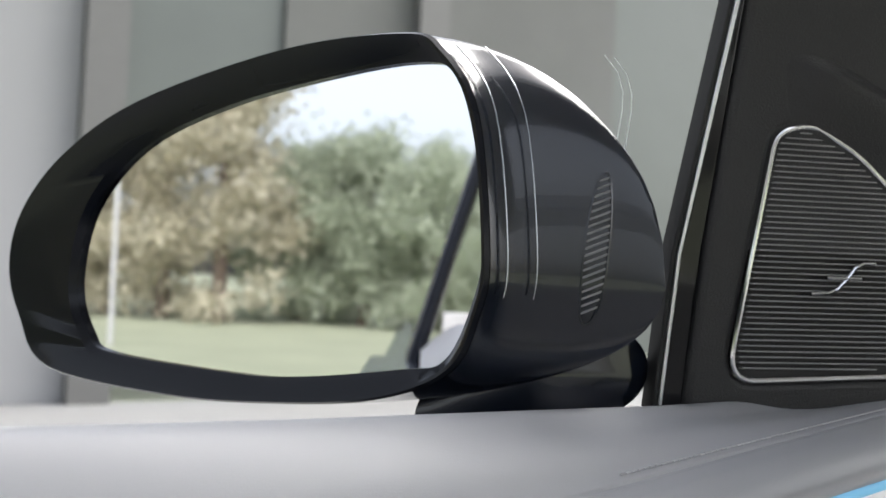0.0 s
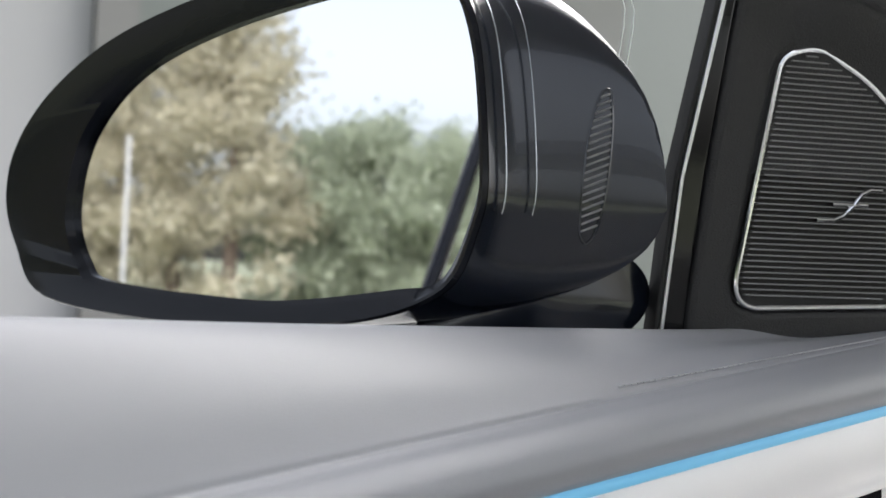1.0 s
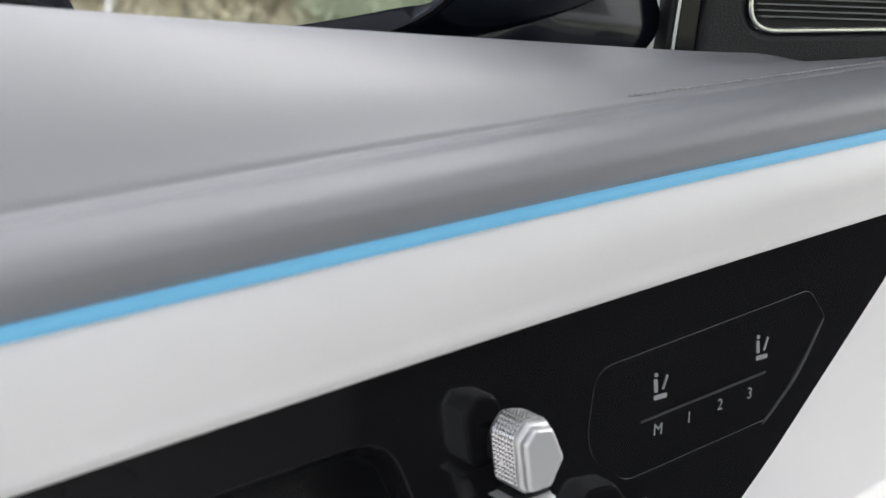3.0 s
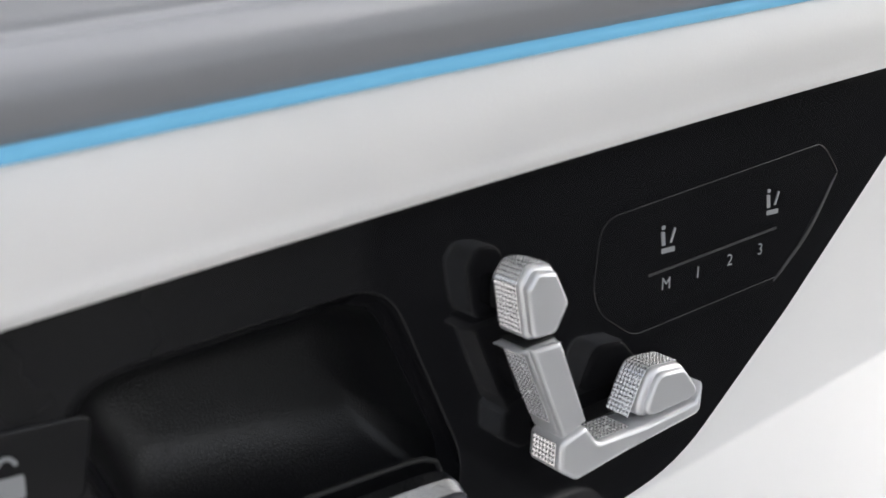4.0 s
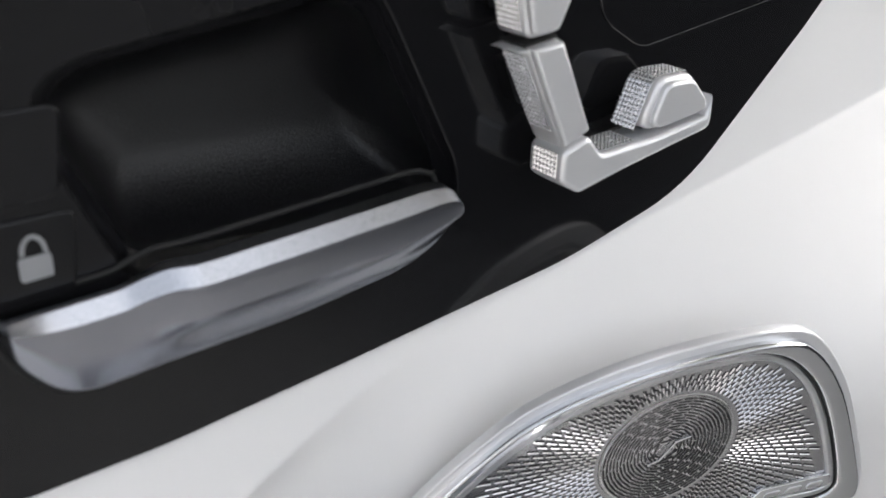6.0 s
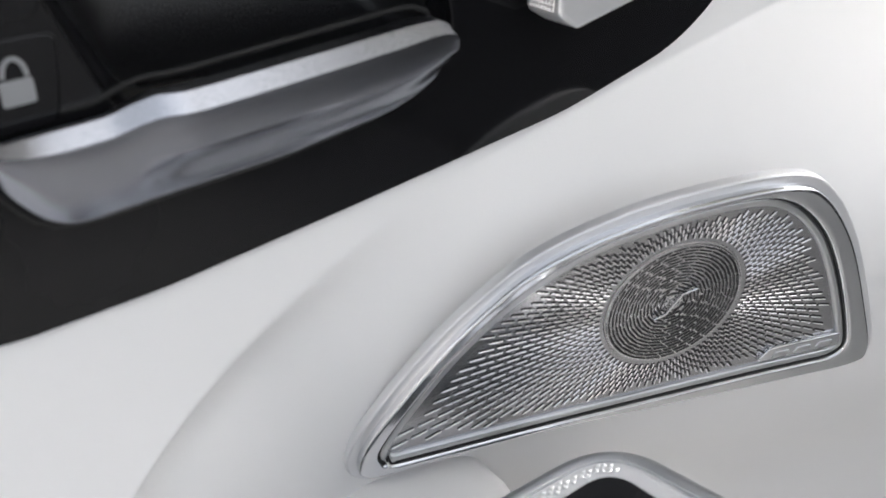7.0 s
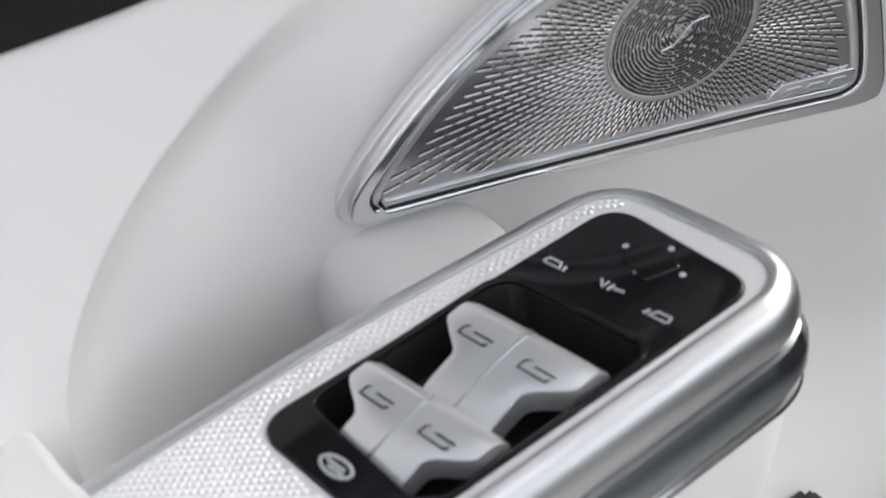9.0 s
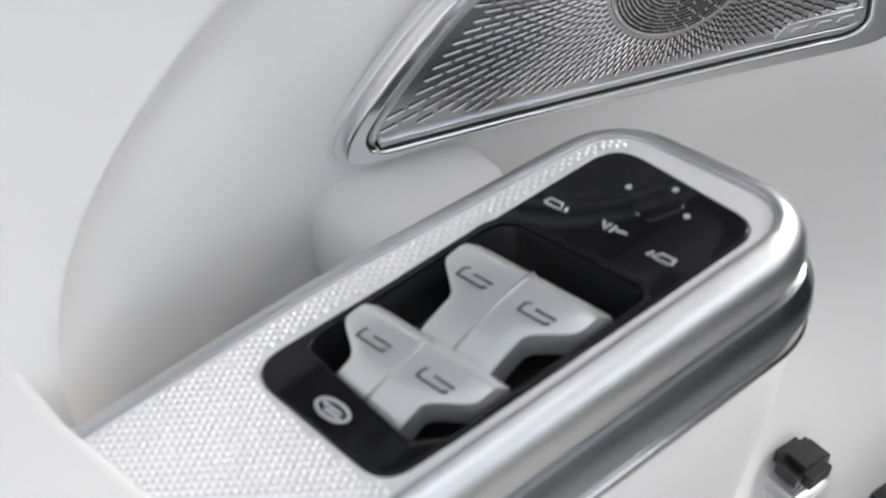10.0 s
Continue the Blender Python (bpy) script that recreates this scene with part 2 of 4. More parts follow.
def pad_point(x, k):
    """The cross section of the padded top: k from the window edge to the light strip."""
    zb = strip_z(x)
    sill = 1.0555 + 0.012 * smooth(0.4, 0.75, x) + 0.002 * smooth(0.25, 0.0, x)
    s0 = zb + 0.029
    prof = [(0.50, sill - 0.03), (0.476, sill - 0.012), (0.462, sill - 0.003), (0.449, sill), (0.436, sill - 0.0045),
            (0.417, s0 + (sill - s0) * 0.50), (0.400, s0), (0.3890, zb + 0.0255), (0.3815, zb + 0.0205),
            (0.3785, zb + 0.0150), (0.3790, zb + 0.0105), (0.3825, zb + 0.0055), (0.3885, zb + 0.0008)]
    f = k * (len(prof) - 1)
    i = min(int(f), len(prof) - 2)
    t = f - i
    pts = [Vector(prof[max(0, min(len(prof) - 1, i + d))]) for d in (-1, 0, 1, 2)]
    a, b, c, d = pts
    p = 0.5 * (2 * b + (c - a) * t + (2 * a - 5 * b + 4 * c - d) * t * t + (3 * b - a - 3 * c + d) * t ** 3)
    dip = 0.0008 * math.exp(-((k - 0.5) / 0.006) ** 2)
    return (x, p.x + dip * 0.7, p.y - dip * 0.7)


put("top_pad", sheet_mesh("top_pad", pad_point, lin(-0.5, 1.0, 90), lin(0, 0.45, 30) + lin(0.455, 0.545, 40) + lin(0.55, 1, 44)), GREY_HIDE, door, "grey leather padded door top")


def on_pad(x, k, lift=0.0):
    p, q = Vector(pad_point(x, k)), Vector(pad_point(x, k + 0.01))
    t = (q - p).normalized()
    return p + Vector((0, -abs(t.z), abs(t.y))) * lift


# stitches along the seam
bm = bmesh.new()
for i in range(180):
    x = 0.34 + i * 0.0034
    c = on_pad(x, 0.477, 0.0005)
    bmesh.ops.create_cube(bm, size=1, matrix=Matrix.Translation(c) @ Matrix.Rotation(-0.14, 4, "Y") @ Matrix.Diagonal((0.0024, 0.0007, 0.0006, 1)))
tagged(part("stitching", bm, THREAD, door, "pale grey stitching"), kind="stuff")

put("light_strip", sheet_mesh("light_strip", lambda x, v: (x, 0.3865 - 0.0012 * math.sin(math.pi * v), strip_z(x) + 0.0024 - 0.0050 * v), lin(-0.5, 1.0, 60), lin(0, 1, 6)), BLUE_LIGHT, door, "glowing blue ambient light strip")


def band(x, v):
    top, low = strip_z(x) - 0.0026, panel_top(x) + 0.0006
    y = 0.3885 - 0.0045 * math.sin(math.pi * min(1, v * 0.95)) + 0.0035 * v
    z = top + (low - top) * v
    if v > 0.8:
        y -= 0.0012 * math.sin(math.pi * (v - 0.8) / 0.2)
    if v >= 1:
        y = 0.401
    return (x, y, z)


put("trim_band", sheet_mesh("trim_band", band, lin(-0.5, 1.0, 60), lin(0, 0.88, 18) + lin(0.9, 1.0, 10)), PALE_TRIM, door, "pale satin trim band")

# black panel with its grip recess
POCKET = rounded([(0.146, 0.8365), (0.2615, 0.830), (0.2615, 0.850), (0.231, 0.918), (0.118, 0.902)], [0.012, 0.006, 0.03, 0.02, 0.02])
black = plate("switch_panel", [PANEL, POCKET], FACE, 0.0, 0.004, BLACK_GLOSS, door, 0.0008, "glossy black switch panel")


def pocket_ring(d, w):
    """The pocket's outline drawn in towards its middle by about d."""
    cx, cz = 0.195, 0.875
    return [FACE @ Vector((cx + (p[0] - cx) * (1 - d / 0.066), cz + (p[1] - cz) * (1 - d / 0.036), w)) for p in POCKET]


lip_rings = [(0.0, -0.0006), (0.0004, -0.0022), (0.0016, -0.0050), (0.0042, -0.0072), (0.0050, -0.0084)]
put("recess_lip", loft("recess_lip", [pocket_ring(d, w) for d, w in lip_rings], (False, False)), BLACK_GLOSS, door, "glossy black recess lip", 50)
bowl = [(0.0050, -0.0084)] + [(0.0050 + 0.021 * (1 - math.cos(k * math.pi / 2)), -0.0084 - 0.036 * math.sin(k * math.pi / 2)) for k in lin(0.1, 1, 12)] + [(0.0285, -0.0446), (0.031, -0.0447)]
put("grip_recess", loft("grip_recess", [pocket_ring(d, w) for d, w in bowl], (False, True)), BLACK_SOFT, door, "soft black grip recess", 60)


# white hide below: a swell that flows into the armrest and a scoop round the speaker
SPEAK = basis((0.22, 0.40, 0.685), (0.966, -0.259, 0), (-0.054, -0.201, 0.978))


def panel_low(x):
    pts = ((-0.6, 2.0), (0.069, 2.0), (0.0715, 0.83), (0.080, 0.80), (0.092, 0.7885), (0.108, 0.7805), (0.135, 0.7772), (0.216, 0.787), (0.313, 0.8005), (0.345, 0.809), (0.375, 0.8225), (0.406, 0.846), (0.439, 0.877), (0.485, 0.932), (0.514, 0.985))
    for (a, za), (b, zb) in zip(pts, pts[1:]):
        if x <= b:
            return za + (zb - za) * (x - a) / (b - a)
    return 2.0


def scoop(x, z):
    """0 on the swell, 1 inside the scoop round the speaker."""
    a = max(0.0, (0.30 - x) / 0.209)
    b = max(0.0, (z - 0.64) / (0.135 + 0.20 * (x - 0.2)))
    e = (a ** 2.35 + b ** 2.35) ** (1 / 2.35)
    t = max(0.0, min(1.0, (1.0 - e) / (0.26 + 0.35 * smooth(0.10, 0.27, x))))
    return 1 - (1 - t) ** 2


def lining(x, z):
    over = smooth(panel_low(x) + 0.003, panel_low(x) + 0.016, z) if x < 0.52 else 0.0
    edge = panel_low(max(0.14, min(x, 0.34)))
    down = max(0.0, min(1.6, (edge - z) / (edge - 0.63)))
    swell = 0.4035 - 0.043 * down * (1 - 0.28 * down) * smooth(0.62, 0.1, x)
    n = (0.253, 0.945, 0.208)
    flat = 0.40 + 0.003 - (n[0] * (x - 0.22) + n[2] * (z - 0.685) * smooth(0.10, 0.21, x)) / n[1]
    deep = flat + 0.02 * smooth(0.66, 0.56, z)
    cap = 0.410 - 0.012 * smooth(0.24, 0.10, x)
    deep = cap - 0.005 * math.log(1 + math.exp(min(50.0, (cap - deep) / 0.005)))
    k = scoop(x, z)
    y = swell + (deep - swell) * k + 0.009 * math.sin(math.pi * k) * smooth(0.60, 0.70, z)
    y -= 0.08 * smooth(0.50, 0.32, z)
    return (x, y + 0.09 * over, z)


xs = lin(-0.5, 0.066, 20) + lin(0.0675, 0.16, 150) + lin(0.164, 0.56, 110) + lin(0.58, 1.0, 20)
zs = lin(0.02, 0.55, 16) + lin(0.555, 0.85, 300) + lin(0.855, 1.02, 40)
put("door_lining", sheet_mesh("door_lining", lining, xs, zs), WHITE_HIDE, door, "smooth white leather door lining", 60)

# ---- things on the black panel ----
def lever_piece(name, pts, r, front, depth, mat, parent, bevel=0.0012, label=""):
    return plate(name, [rounded(pts, r)], FACE, front, depth, mat, parent, bevel, label)


def knurl_wall(path, w0, w1, pitch, parent, height=0.00060):
    """Rows of small pyramids on the side wall of a switch piece; path runs with the outside on its left."""
    pts, run = [Vector(p) for p in path], [0.0]
    for a, b in zip(pts, pts[1:]):
        run.append(run[-1] + (b - a).length)

    def at(d):
        return Vector((float(np.interp(d, run, [p.x for p in pts])), float(np.interp(d, run, [p.y for p in pts]))))
    nu, nw = max(1, int(run[-1] / pitch)), max(1, int((w1 - w0) / pitch))
    verts, faces = [], []
    for i in range(nu):
        p, q = at(run[-1] * i / nu), at(run[-1] * (i + 1) / nu)
        t = (q - p).normalized()
        n = Vector((-t.y, t.x))
        for j in range(nw):
            u0, u1 = w0 + (w1 - w0) * j / nw, w0 + (w1 - w0) * (j + 1) / nw
            k = len(verts)
            m = (p + q) / 2 + n * (height + 0.0002)
            lo = n * 0.00015
            for c, w in ((p + lo, u0), (q + lo, u0), (q + lo, u1), (p + lo, u1), (m, (u0 + u1) / 2)):
                verts.append(tuple(FACE @ Vector((c.x, c.y, w))))
            faces += [(k, k + 1, k + 4), (k + 1, k + 2, k + 4), (k + 2, k + 3, k + 4), (k + 3, k, k + 4)]
    me = bpy.data.meshes.new("knurling")
    me.from_pydata(verts, [], faces)
    return tagged(put("knurling", me, KNURL_FINE, parent, "fine pyramid knurling", 10), kind="stuff")


seat_switch = thing("seat_adjustment_switch", "silver seat-shaped adjustment switch on the glossy black panel", "switch", at=(0.29, 0.4, 0.86))
KNOB = [(0.2690, 0.917), (0.2735, 0.9235), (0.283, 0.9225), (0.290, 0.909), (0.284, 0.8975), (0.2725, 0.8965)]
BACK = [(0.2725, 0.894), (0.2855, 0.8955), (0.2995, 0.863), (0.2885, 0.8585)]
BASE = [(0.2875, 0.857), (0.299, 0.861), (0.305, 0.853), (0.330, 0.8545), (0.3595, 0.8588), (0.358, 0.853), (0.318, 0.8455), (0.2955, 0.8405), (0.287, 0.846)]
LUMP = [(0.3235, 0.8555), (0.3325, 0.8755), (0.3485, 0.8750), (0.3608, 0.8605)]
knob = lever_piece("headrest_knob", KNOB, 0.004, 0.0235, 0.017, SILVER_PAINT, seat_switch, 0.002, "silver headrest knob with knurled sides")
lever_piece("knob_face", [(a * 0.88 + 0.2785 * 0.12, b * 0.88 + 0.909 * 0.12) for a, b in KNOB], 0.003, 0.0265, 0.004, SILVER_PAINT, knob, 0.0016)
edge = [p for p in rounded(KNOB, 0.004, 8) if 62 < math.degrees(math.atan2(p[1] - 0.909, p[0] - 0.279)) % 360 < 236]
knurl_wall(sorted(edge, key=lambda p: -(math.atan2(p[1] - 0.909, p[0] - 0.279) % 6.2832)), 0.0085, 0.0212, 0.0017, knob)
back = lever_piece("backrest_lever", BACK, 0.0015, 0.0235, 0.016, SILVER_PAINT, seat_switch, 0.0014)
lever_piece("lever_face", [(a * 0.94 + 0.2865 * 0.06, b * 0.97 + 0.877 * 0.03) for a, b in BACK], 0.001, 0.0262, 0.004, SILVER_PAINT, back, 0.0014)
knurl_wall([(0.2862, 0.8635), (0.2738, 0.8910)], 0.0085, 0.0208, 0.0017, back)
cushion = lever_piece("cushion_lever", BASE, 0.004, 0.0260, 0.0185, SILVER_PAINT, seat_switch, 0.0018)
lump = lever_piece("cushion_front", LUMP, 0.007, 0.0235, 0.016, SILVER_PAINT, seat_switch, 0.002)
lever_piece("cushion_face", [(a * 0.86 + 0.3475 * 0.14, b * 0.86 + 0.8625 * 0.14) for a, b in LUMP], 0.006, 0.0258, 0.004, SILVER_PAINT, lump, 0.0014)
knurl_wall([(0.2870, 0.8470), (0.2875, 0.8560)], 0.0095, 0.0230, 0.0017, cushion)
knurl_wall([(0.3070, 0.8531), (0.3230, 0.8541)], 0.0095, 0.0230, 0.0017, cushion)
knurl_wall(rounded([(0.3240, 0.8570), (0.3325, 0.8755), (0.3485, 0.8750)], [0.0, 0.007, 0.0], 8), 0.0085, 0.0210, 0.0017, lump)
lever_piece("ring_groove", [(0.2722, 0.8944), (0.2852, 0.8962), (0.2849, 0.8969), (0.2719, 0.8951)], 0.0003, 0.0232, 0.014, RUBBER, seat_switch, 0.0002)
for pts in ([(0.274, 0.914), (0.283, 0.914), (0.283, 0.903), (0.274, 0.903)], [(0.281, 0.885), (0.288, 0.885), (0.293, 0.870), (0.287, 0.868)], [(0.30, 0.852), (0.345, 0.858), (0.345, 0.853), (0.30, 0.848)]):
    lever_piece("stem", pts, 0.002, 0.010, 0.0125, BLACK_SOFT, seat_switch, 0.0005)

memory = thing("memory_button_panel", "black memory seat button panel with white printed symbols", "button panel", at=(0.39, 0.4, 0.9))
wire("outline_groove", rounded([(0.326, 0.929), (0.455, 0.950), (0.468, 0.936), (0.434, 0.893), (0.345, 0.880), (0.322, 0.895)], [0.012, 0.01, 0.004, 0.012, 0.014, 0.02], 10), 0.0002, BLACK_GLOSS, memory, True, FACE @ Matrix.Translation((0, 0, 0.0002)))
plate("divider_line", [[(0.352, 0.9032), (0.428, 0.9143), (0.428, 0.9153), (0.352, 0.9042)]], FACE, 0.0004, 0.0004, GREY_PRINT, memory)
plate("end_line", [spline([(0.4305, 0.893), (0.4315, 0.8922), (0.451, 0.910), (0.4655, 0.9325), (0.4645, 0.933), (0.4495, 0.9112)])], FACE, 0.0004, 0.0004, GREY_PRINT, memory)
for ch, at in (("M", (0.3620, 0.8990)), ("1", (0.3802, 0.9012)), ("2", (0.3992, 0.9040)), ("3", (0.4182, 0.9063))):
    lettering("numeral", ch, 0.0072, FACE, at, DIM_PRINT, memory)


def seat_symbol(cx, cz, k):
    """A small pictogram of a seat: backrest, cushion, headrest."""
    for pts in ([(-0.0045, -0.001), (-0.002, -0.001), (-0.003, 0.006), (-0.0055, 0.006)], [(-0.0045, -0.005), (0.0045, -0.0045), (0.0045, -0.002), (-0.0045, -0.0025)],
                [(-0.005, 0.007), (-0.0028, 0.007), (-0.0028, 0.009), (-0.005, 0.009)], [(0.0008, 0.0), (0.0022, 0.0), (0.0048, 0.007), (0.0034, 0.0075)]):
        plate("symbol", [rounded([(cx + a * k, cz + b * k) for a, b in pts], 0.0004, 3)], FACE, 0.0004, 0.0004, DIM_PRINT, memory)


seat_symbol(0.3622, 0.9160, 0.82)
seat_symbol(0.4245, 0.9250, 0.82)

H_TOP = ((0.1040, 0.8395), (0.1065, 0.8418), (0.1450, 0.8440), (0.1505, 0.8485), (0.1565, 0.8478), (0.1650, 0.8476), (0.2480, 0.8535), (0.2535, 0.8525), (0.2562, 0.8490), (0.2575, 0.8430))
H_LOW = ((0.1040, 0.8385), (0.1070, 0.8320), (0.1124, 0.8215), (0.1190, 0.8145), (0.1260, 0.8116), (0.1384, 0.8125), (0.1650, 0.8143), (0.1958, 0.8164), (0.2350, 0.8222), (0.2490, 0.8280), (0.2550, 0.8340), (0.2575, 0.8415))


def along(pts, x):
    """A softened line through some points."""
    xs, ys = [p[0] for p in pts], [p[1] for p in pts]
    r = max(0.0003, min(0.006, 0.6 * min(x - xs[0], xs[-1] - x)))
    return float(sum(np.interp(x + r * d, xs, ys) for d in (-1, -0.75, -0.5, -0.25, 0, 0.25, 0.5, 0.75, 1)) / 9)


def handle_point(x, h):
    """The skin of the pull handle: h from 0 at the upper edge to 1 at the lower one."""
    zt, zb = along(H_TOP, x), along(H_LOW, x)
    tall = max(zt - zb, 0.0005)
    ends = smooth(0.1040, 0.1085, x) * smooth(0.2577, 0.2562, x)
    bevel = 0.16
    bar = smooth(0.141, 0.163, x)
    if h < bevel:
        w = 0.0105 + 0.0038 * (h / bevel) + 0.0045 * bar
    else:
        t = (h - bevel) / (1 - bevel)
        w = 0.0143 - 0.0045 * t * t + 0.0045 * bar * (1 - smooth(0.35, 0.85, t))
        w *= max(0.0, 1 - max(0.0, (t - 0.86) / 0.14) ** 2.2)
    if h <= 0:
        w = 0.0080
    return tuple(FACE @ Vector((0.104 + (x - 0.104) * 0.972, zt - tall * h - 0.0030, -0.0005 + w * (0.25 + 0.75 * ends))))


columns = lin(0.1040, 0.1130, 26) + lin(0.1142, 0.2500, 84) + lin(0.2503, 0.2575, 30)
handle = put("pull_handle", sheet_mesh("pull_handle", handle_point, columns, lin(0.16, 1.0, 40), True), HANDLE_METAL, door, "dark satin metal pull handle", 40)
# Upper chamfer of the same handle, coloured brighter for the light it catches.
put("lit_edge", sheet_mesh("lit_edge", handle_point, columns, [0.0, 0.004] + lin(0.03, 0.16, 6), True), LIT_EDGE_METAL, handle, "upper edge with its bright reflection put into the metal's colour", 28)
HANDLE = [(0.104 + (x - 0.104) * 0.972, along(H_TOP, x) - 0.003) for x in lin(0.1035, 0.2580, 40)] + [(0.104 + (x - 0.104) * 0.972, along(H_LOW, x) - 0.003) for x in lin(0.2580, 0.1035, 40)]
wire("shadow_gap", [(p[0], p[1], -0.0002) for p in shrink(HANDLE, -0.0016)], 0.0011, RUBBER, handle, True, FACE)

for k, (cz, ix, iz) in enumerate(((0.8815, 0.1085, 0.880), (0.8515, 0.1195, 0.8525))):
    lock = thing("lock_button", "black door lock button with a white padlock symbol", "button", "door lock buttons", at=(0.11, 0.4, cz))
    plate("key_cap", [rounded([(0.070, cz - 0.016), (0.129, cz - 0.0125), (0.133, cz + 0.013), (0.070, cz + 0.012)], 0.004)], FACE, 0.0015, 0.003, BLACK_GLOSS, lock, 0.0008)
    plate("symbol", [rounded([(ix - 0.0045, iz - 0.0065), (ix + 0.0045, iz - 0.006), (ix + 0.0045, iz + 0.001), (ix - 0.0045, iz + 0.0005)], 0.001)], FACE, 0.0019, 0.0004, DIM_PRINT, lock)
    wire("symbol", [(ix + 0.0032 * math.cos(a), iz + 0.0015 + 0.005 * math.sin(a), 0.0018) for a in lin(0 if k else 0.6, math.pi, 10)], 0.0007, DIM_PRINT, lock, False, FACE)

# ---- speaker ----
speaker = thing("door_speaker", "pointed metal door speaker grille with radial slots and a polished rim", "speaker", at=(0.33, 0.37, 0.72))
OUTER = spline([(-0.0100, -0.004), (-0.004, 0.012), (0.018, 0.0435), (0.0409, 0.0672), (0.0613, 0.0817), (0.0929, 0.0922), (0.1263, 0.0968), (0.158, 0.0968), (0.1775, 0.0890), (0.199, 0.0620),
                (0.2196, 0.0206), (0.230, -0.0060), (0.2235, -0.0155), (0.19, -0.0155), (0.12, -0.0128), (0.0574, -0.0110), (0.008, -0.0138), (-0.0055, -0.0125)])
INNER = spline([(0.0028, -0.0010), (0.0052, 0.0058), (0.0139, 0.0200), (0.0311, 0.0436), (0.0519, 0.0642), (0.0728, 0.0770), (0.0943, 0.0841), (0.1279, 0.0890), (0.1555, 0.0872), (0.1765, 0.0712), (0.1932, 0.0449),
                (0.2095, 0.0070), (0.2085, -0.0025), (0.19, -0.0030), (0.1618, -0.0025), (0.0818, -0.0028), (0.013, -0.0046), (0.0054, -0.0044)])
CX, CY, CR = 0.1205, 0.0455, 0.0298
plate("surround", [shrink(OUTER, -0.0022), shrink(INNER, -0.003)], SPEAK, 0.0028, 0.005, SILVER_PAINT, speaker, 0.001)
rim = plate("rim", [shrink(OUTER, 0.0018), shrink(INNER, -0.0030)], SPEAK, 0.0062, 0.007, CHROME, speaker, 0.0014, "polished metal rim")
plate("inner_rim", [shrink(INNER, -0.0022), shrink(INNER, 0.0014)], SPEAK, 0.0046, 0.005, SATIN, rim, 0.0011, "satin metal inner rim")
wire("rim_groove", [(p[0], p[1], 0.0044) for p in shrink(INNER, -0.0026)], 0.0006, RUBBER, rim, True, SPEAK)
plate("grille", [shrink(INNER, 0.0006), [(CX + CR * math.cos(a), CY + CR * math.sin(a)) for a in lin(0, 2 * math.pi, 72)[:-1]]], SPEAK, 0.0030, 0.003, GRILLE, speaker, 0.0004, "satin metal grille")
limit = shrink(INNER, 0.0045)
vs, fs = [], []
lights, lf = [], []


def slot(c, ang, length, width, w, vlist, flist):
    ca, sa = math.cos(ang), math.sin(ang)
    n0 = len(vlist)
    for a, b in ((-1, -0.6), (-0.85, -1), (0.85, -1), (1, -0.6), (1, 0.6), (0.85, 1), (-0.85, 1), (-1, 0.6)):
        x, y = a * length / 2, b * width / 2
        vlist.append(tuple(SPEAK @ Vector((c[0] + x * ca - y * sa, c[1] + x * sa + y * ca, w))))
    flist.append(tuple(range(n0, n0 + 8)))


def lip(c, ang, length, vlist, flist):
    """The lower edge of a slot: a low bead whose brighter metal stands for the highlight."""
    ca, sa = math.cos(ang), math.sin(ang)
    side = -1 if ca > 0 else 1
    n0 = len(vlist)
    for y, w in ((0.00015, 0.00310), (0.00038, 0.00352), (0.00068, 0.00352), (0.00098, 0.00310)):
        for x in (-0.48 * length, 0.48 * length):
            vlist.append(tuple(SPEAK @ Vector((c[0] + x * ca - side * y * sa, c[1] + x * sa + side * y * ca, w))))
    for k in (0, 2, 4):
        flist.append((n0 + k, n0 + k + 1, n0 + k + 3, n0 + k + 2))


RAYS = 150
for i in range(RAYS):
    ang = 2 * math.pi * i / RAYS
    r = CR + 0.0036 + (0.0022 if i % 2 else 0.0)
    while r < 0.16:
        length = 0.0030 + 0.0040 * smooth(0.03, 0.10, r)
        p = (CX + r * math.cos(ang), CY + r * math.sin(ang))
        if inside(p, limit):
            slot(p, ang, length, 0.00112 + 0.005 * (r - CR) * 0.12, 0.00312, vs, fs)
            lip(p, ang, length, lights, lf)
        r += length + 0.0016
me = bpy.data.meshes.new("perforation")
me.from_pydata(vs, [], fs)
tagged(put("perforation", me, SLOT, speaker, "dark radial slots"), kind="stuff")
me = bpy.data.meshes.new("perforation_glint")
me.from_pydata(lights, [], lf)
tagged(put("perforation_glint", me, SLOT_GLINT, speaker, "slot edge highlights put in as brighter metal"), kind="stuff")


def dish(a, r):
    ridge = 0.00030 * (1 - abs(2 * ((r / 0.00155) % 1) - 1))
    w = 0.0034 - 0.0014 * (1 - (r / CR) ** 2) + ridge
    if r > CR * 0.97:
        w = 0.0034
    return tuple(SPEAK @ Vector((CX + r * math.cos(a), CY + r * math.sin(a), w)))


centre = put("centre_disc", sheet_mesh("centre_disc", dish, lin(0, 2 * math.pi, 144), lin(0.0, CR, 96)), DARK_METAL, speaker, "ridged round centre disc", 20)
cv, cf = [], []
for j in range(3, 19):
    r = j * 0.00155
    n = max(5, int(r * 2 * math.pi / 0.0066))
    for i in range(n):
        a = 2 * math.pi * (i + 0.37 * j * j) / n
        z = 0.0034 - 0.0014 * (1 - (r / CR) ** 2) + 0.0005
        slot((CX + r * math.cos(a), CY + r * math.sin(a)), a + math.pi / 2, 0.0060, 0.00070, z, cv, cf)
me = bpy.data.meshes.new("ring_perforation")
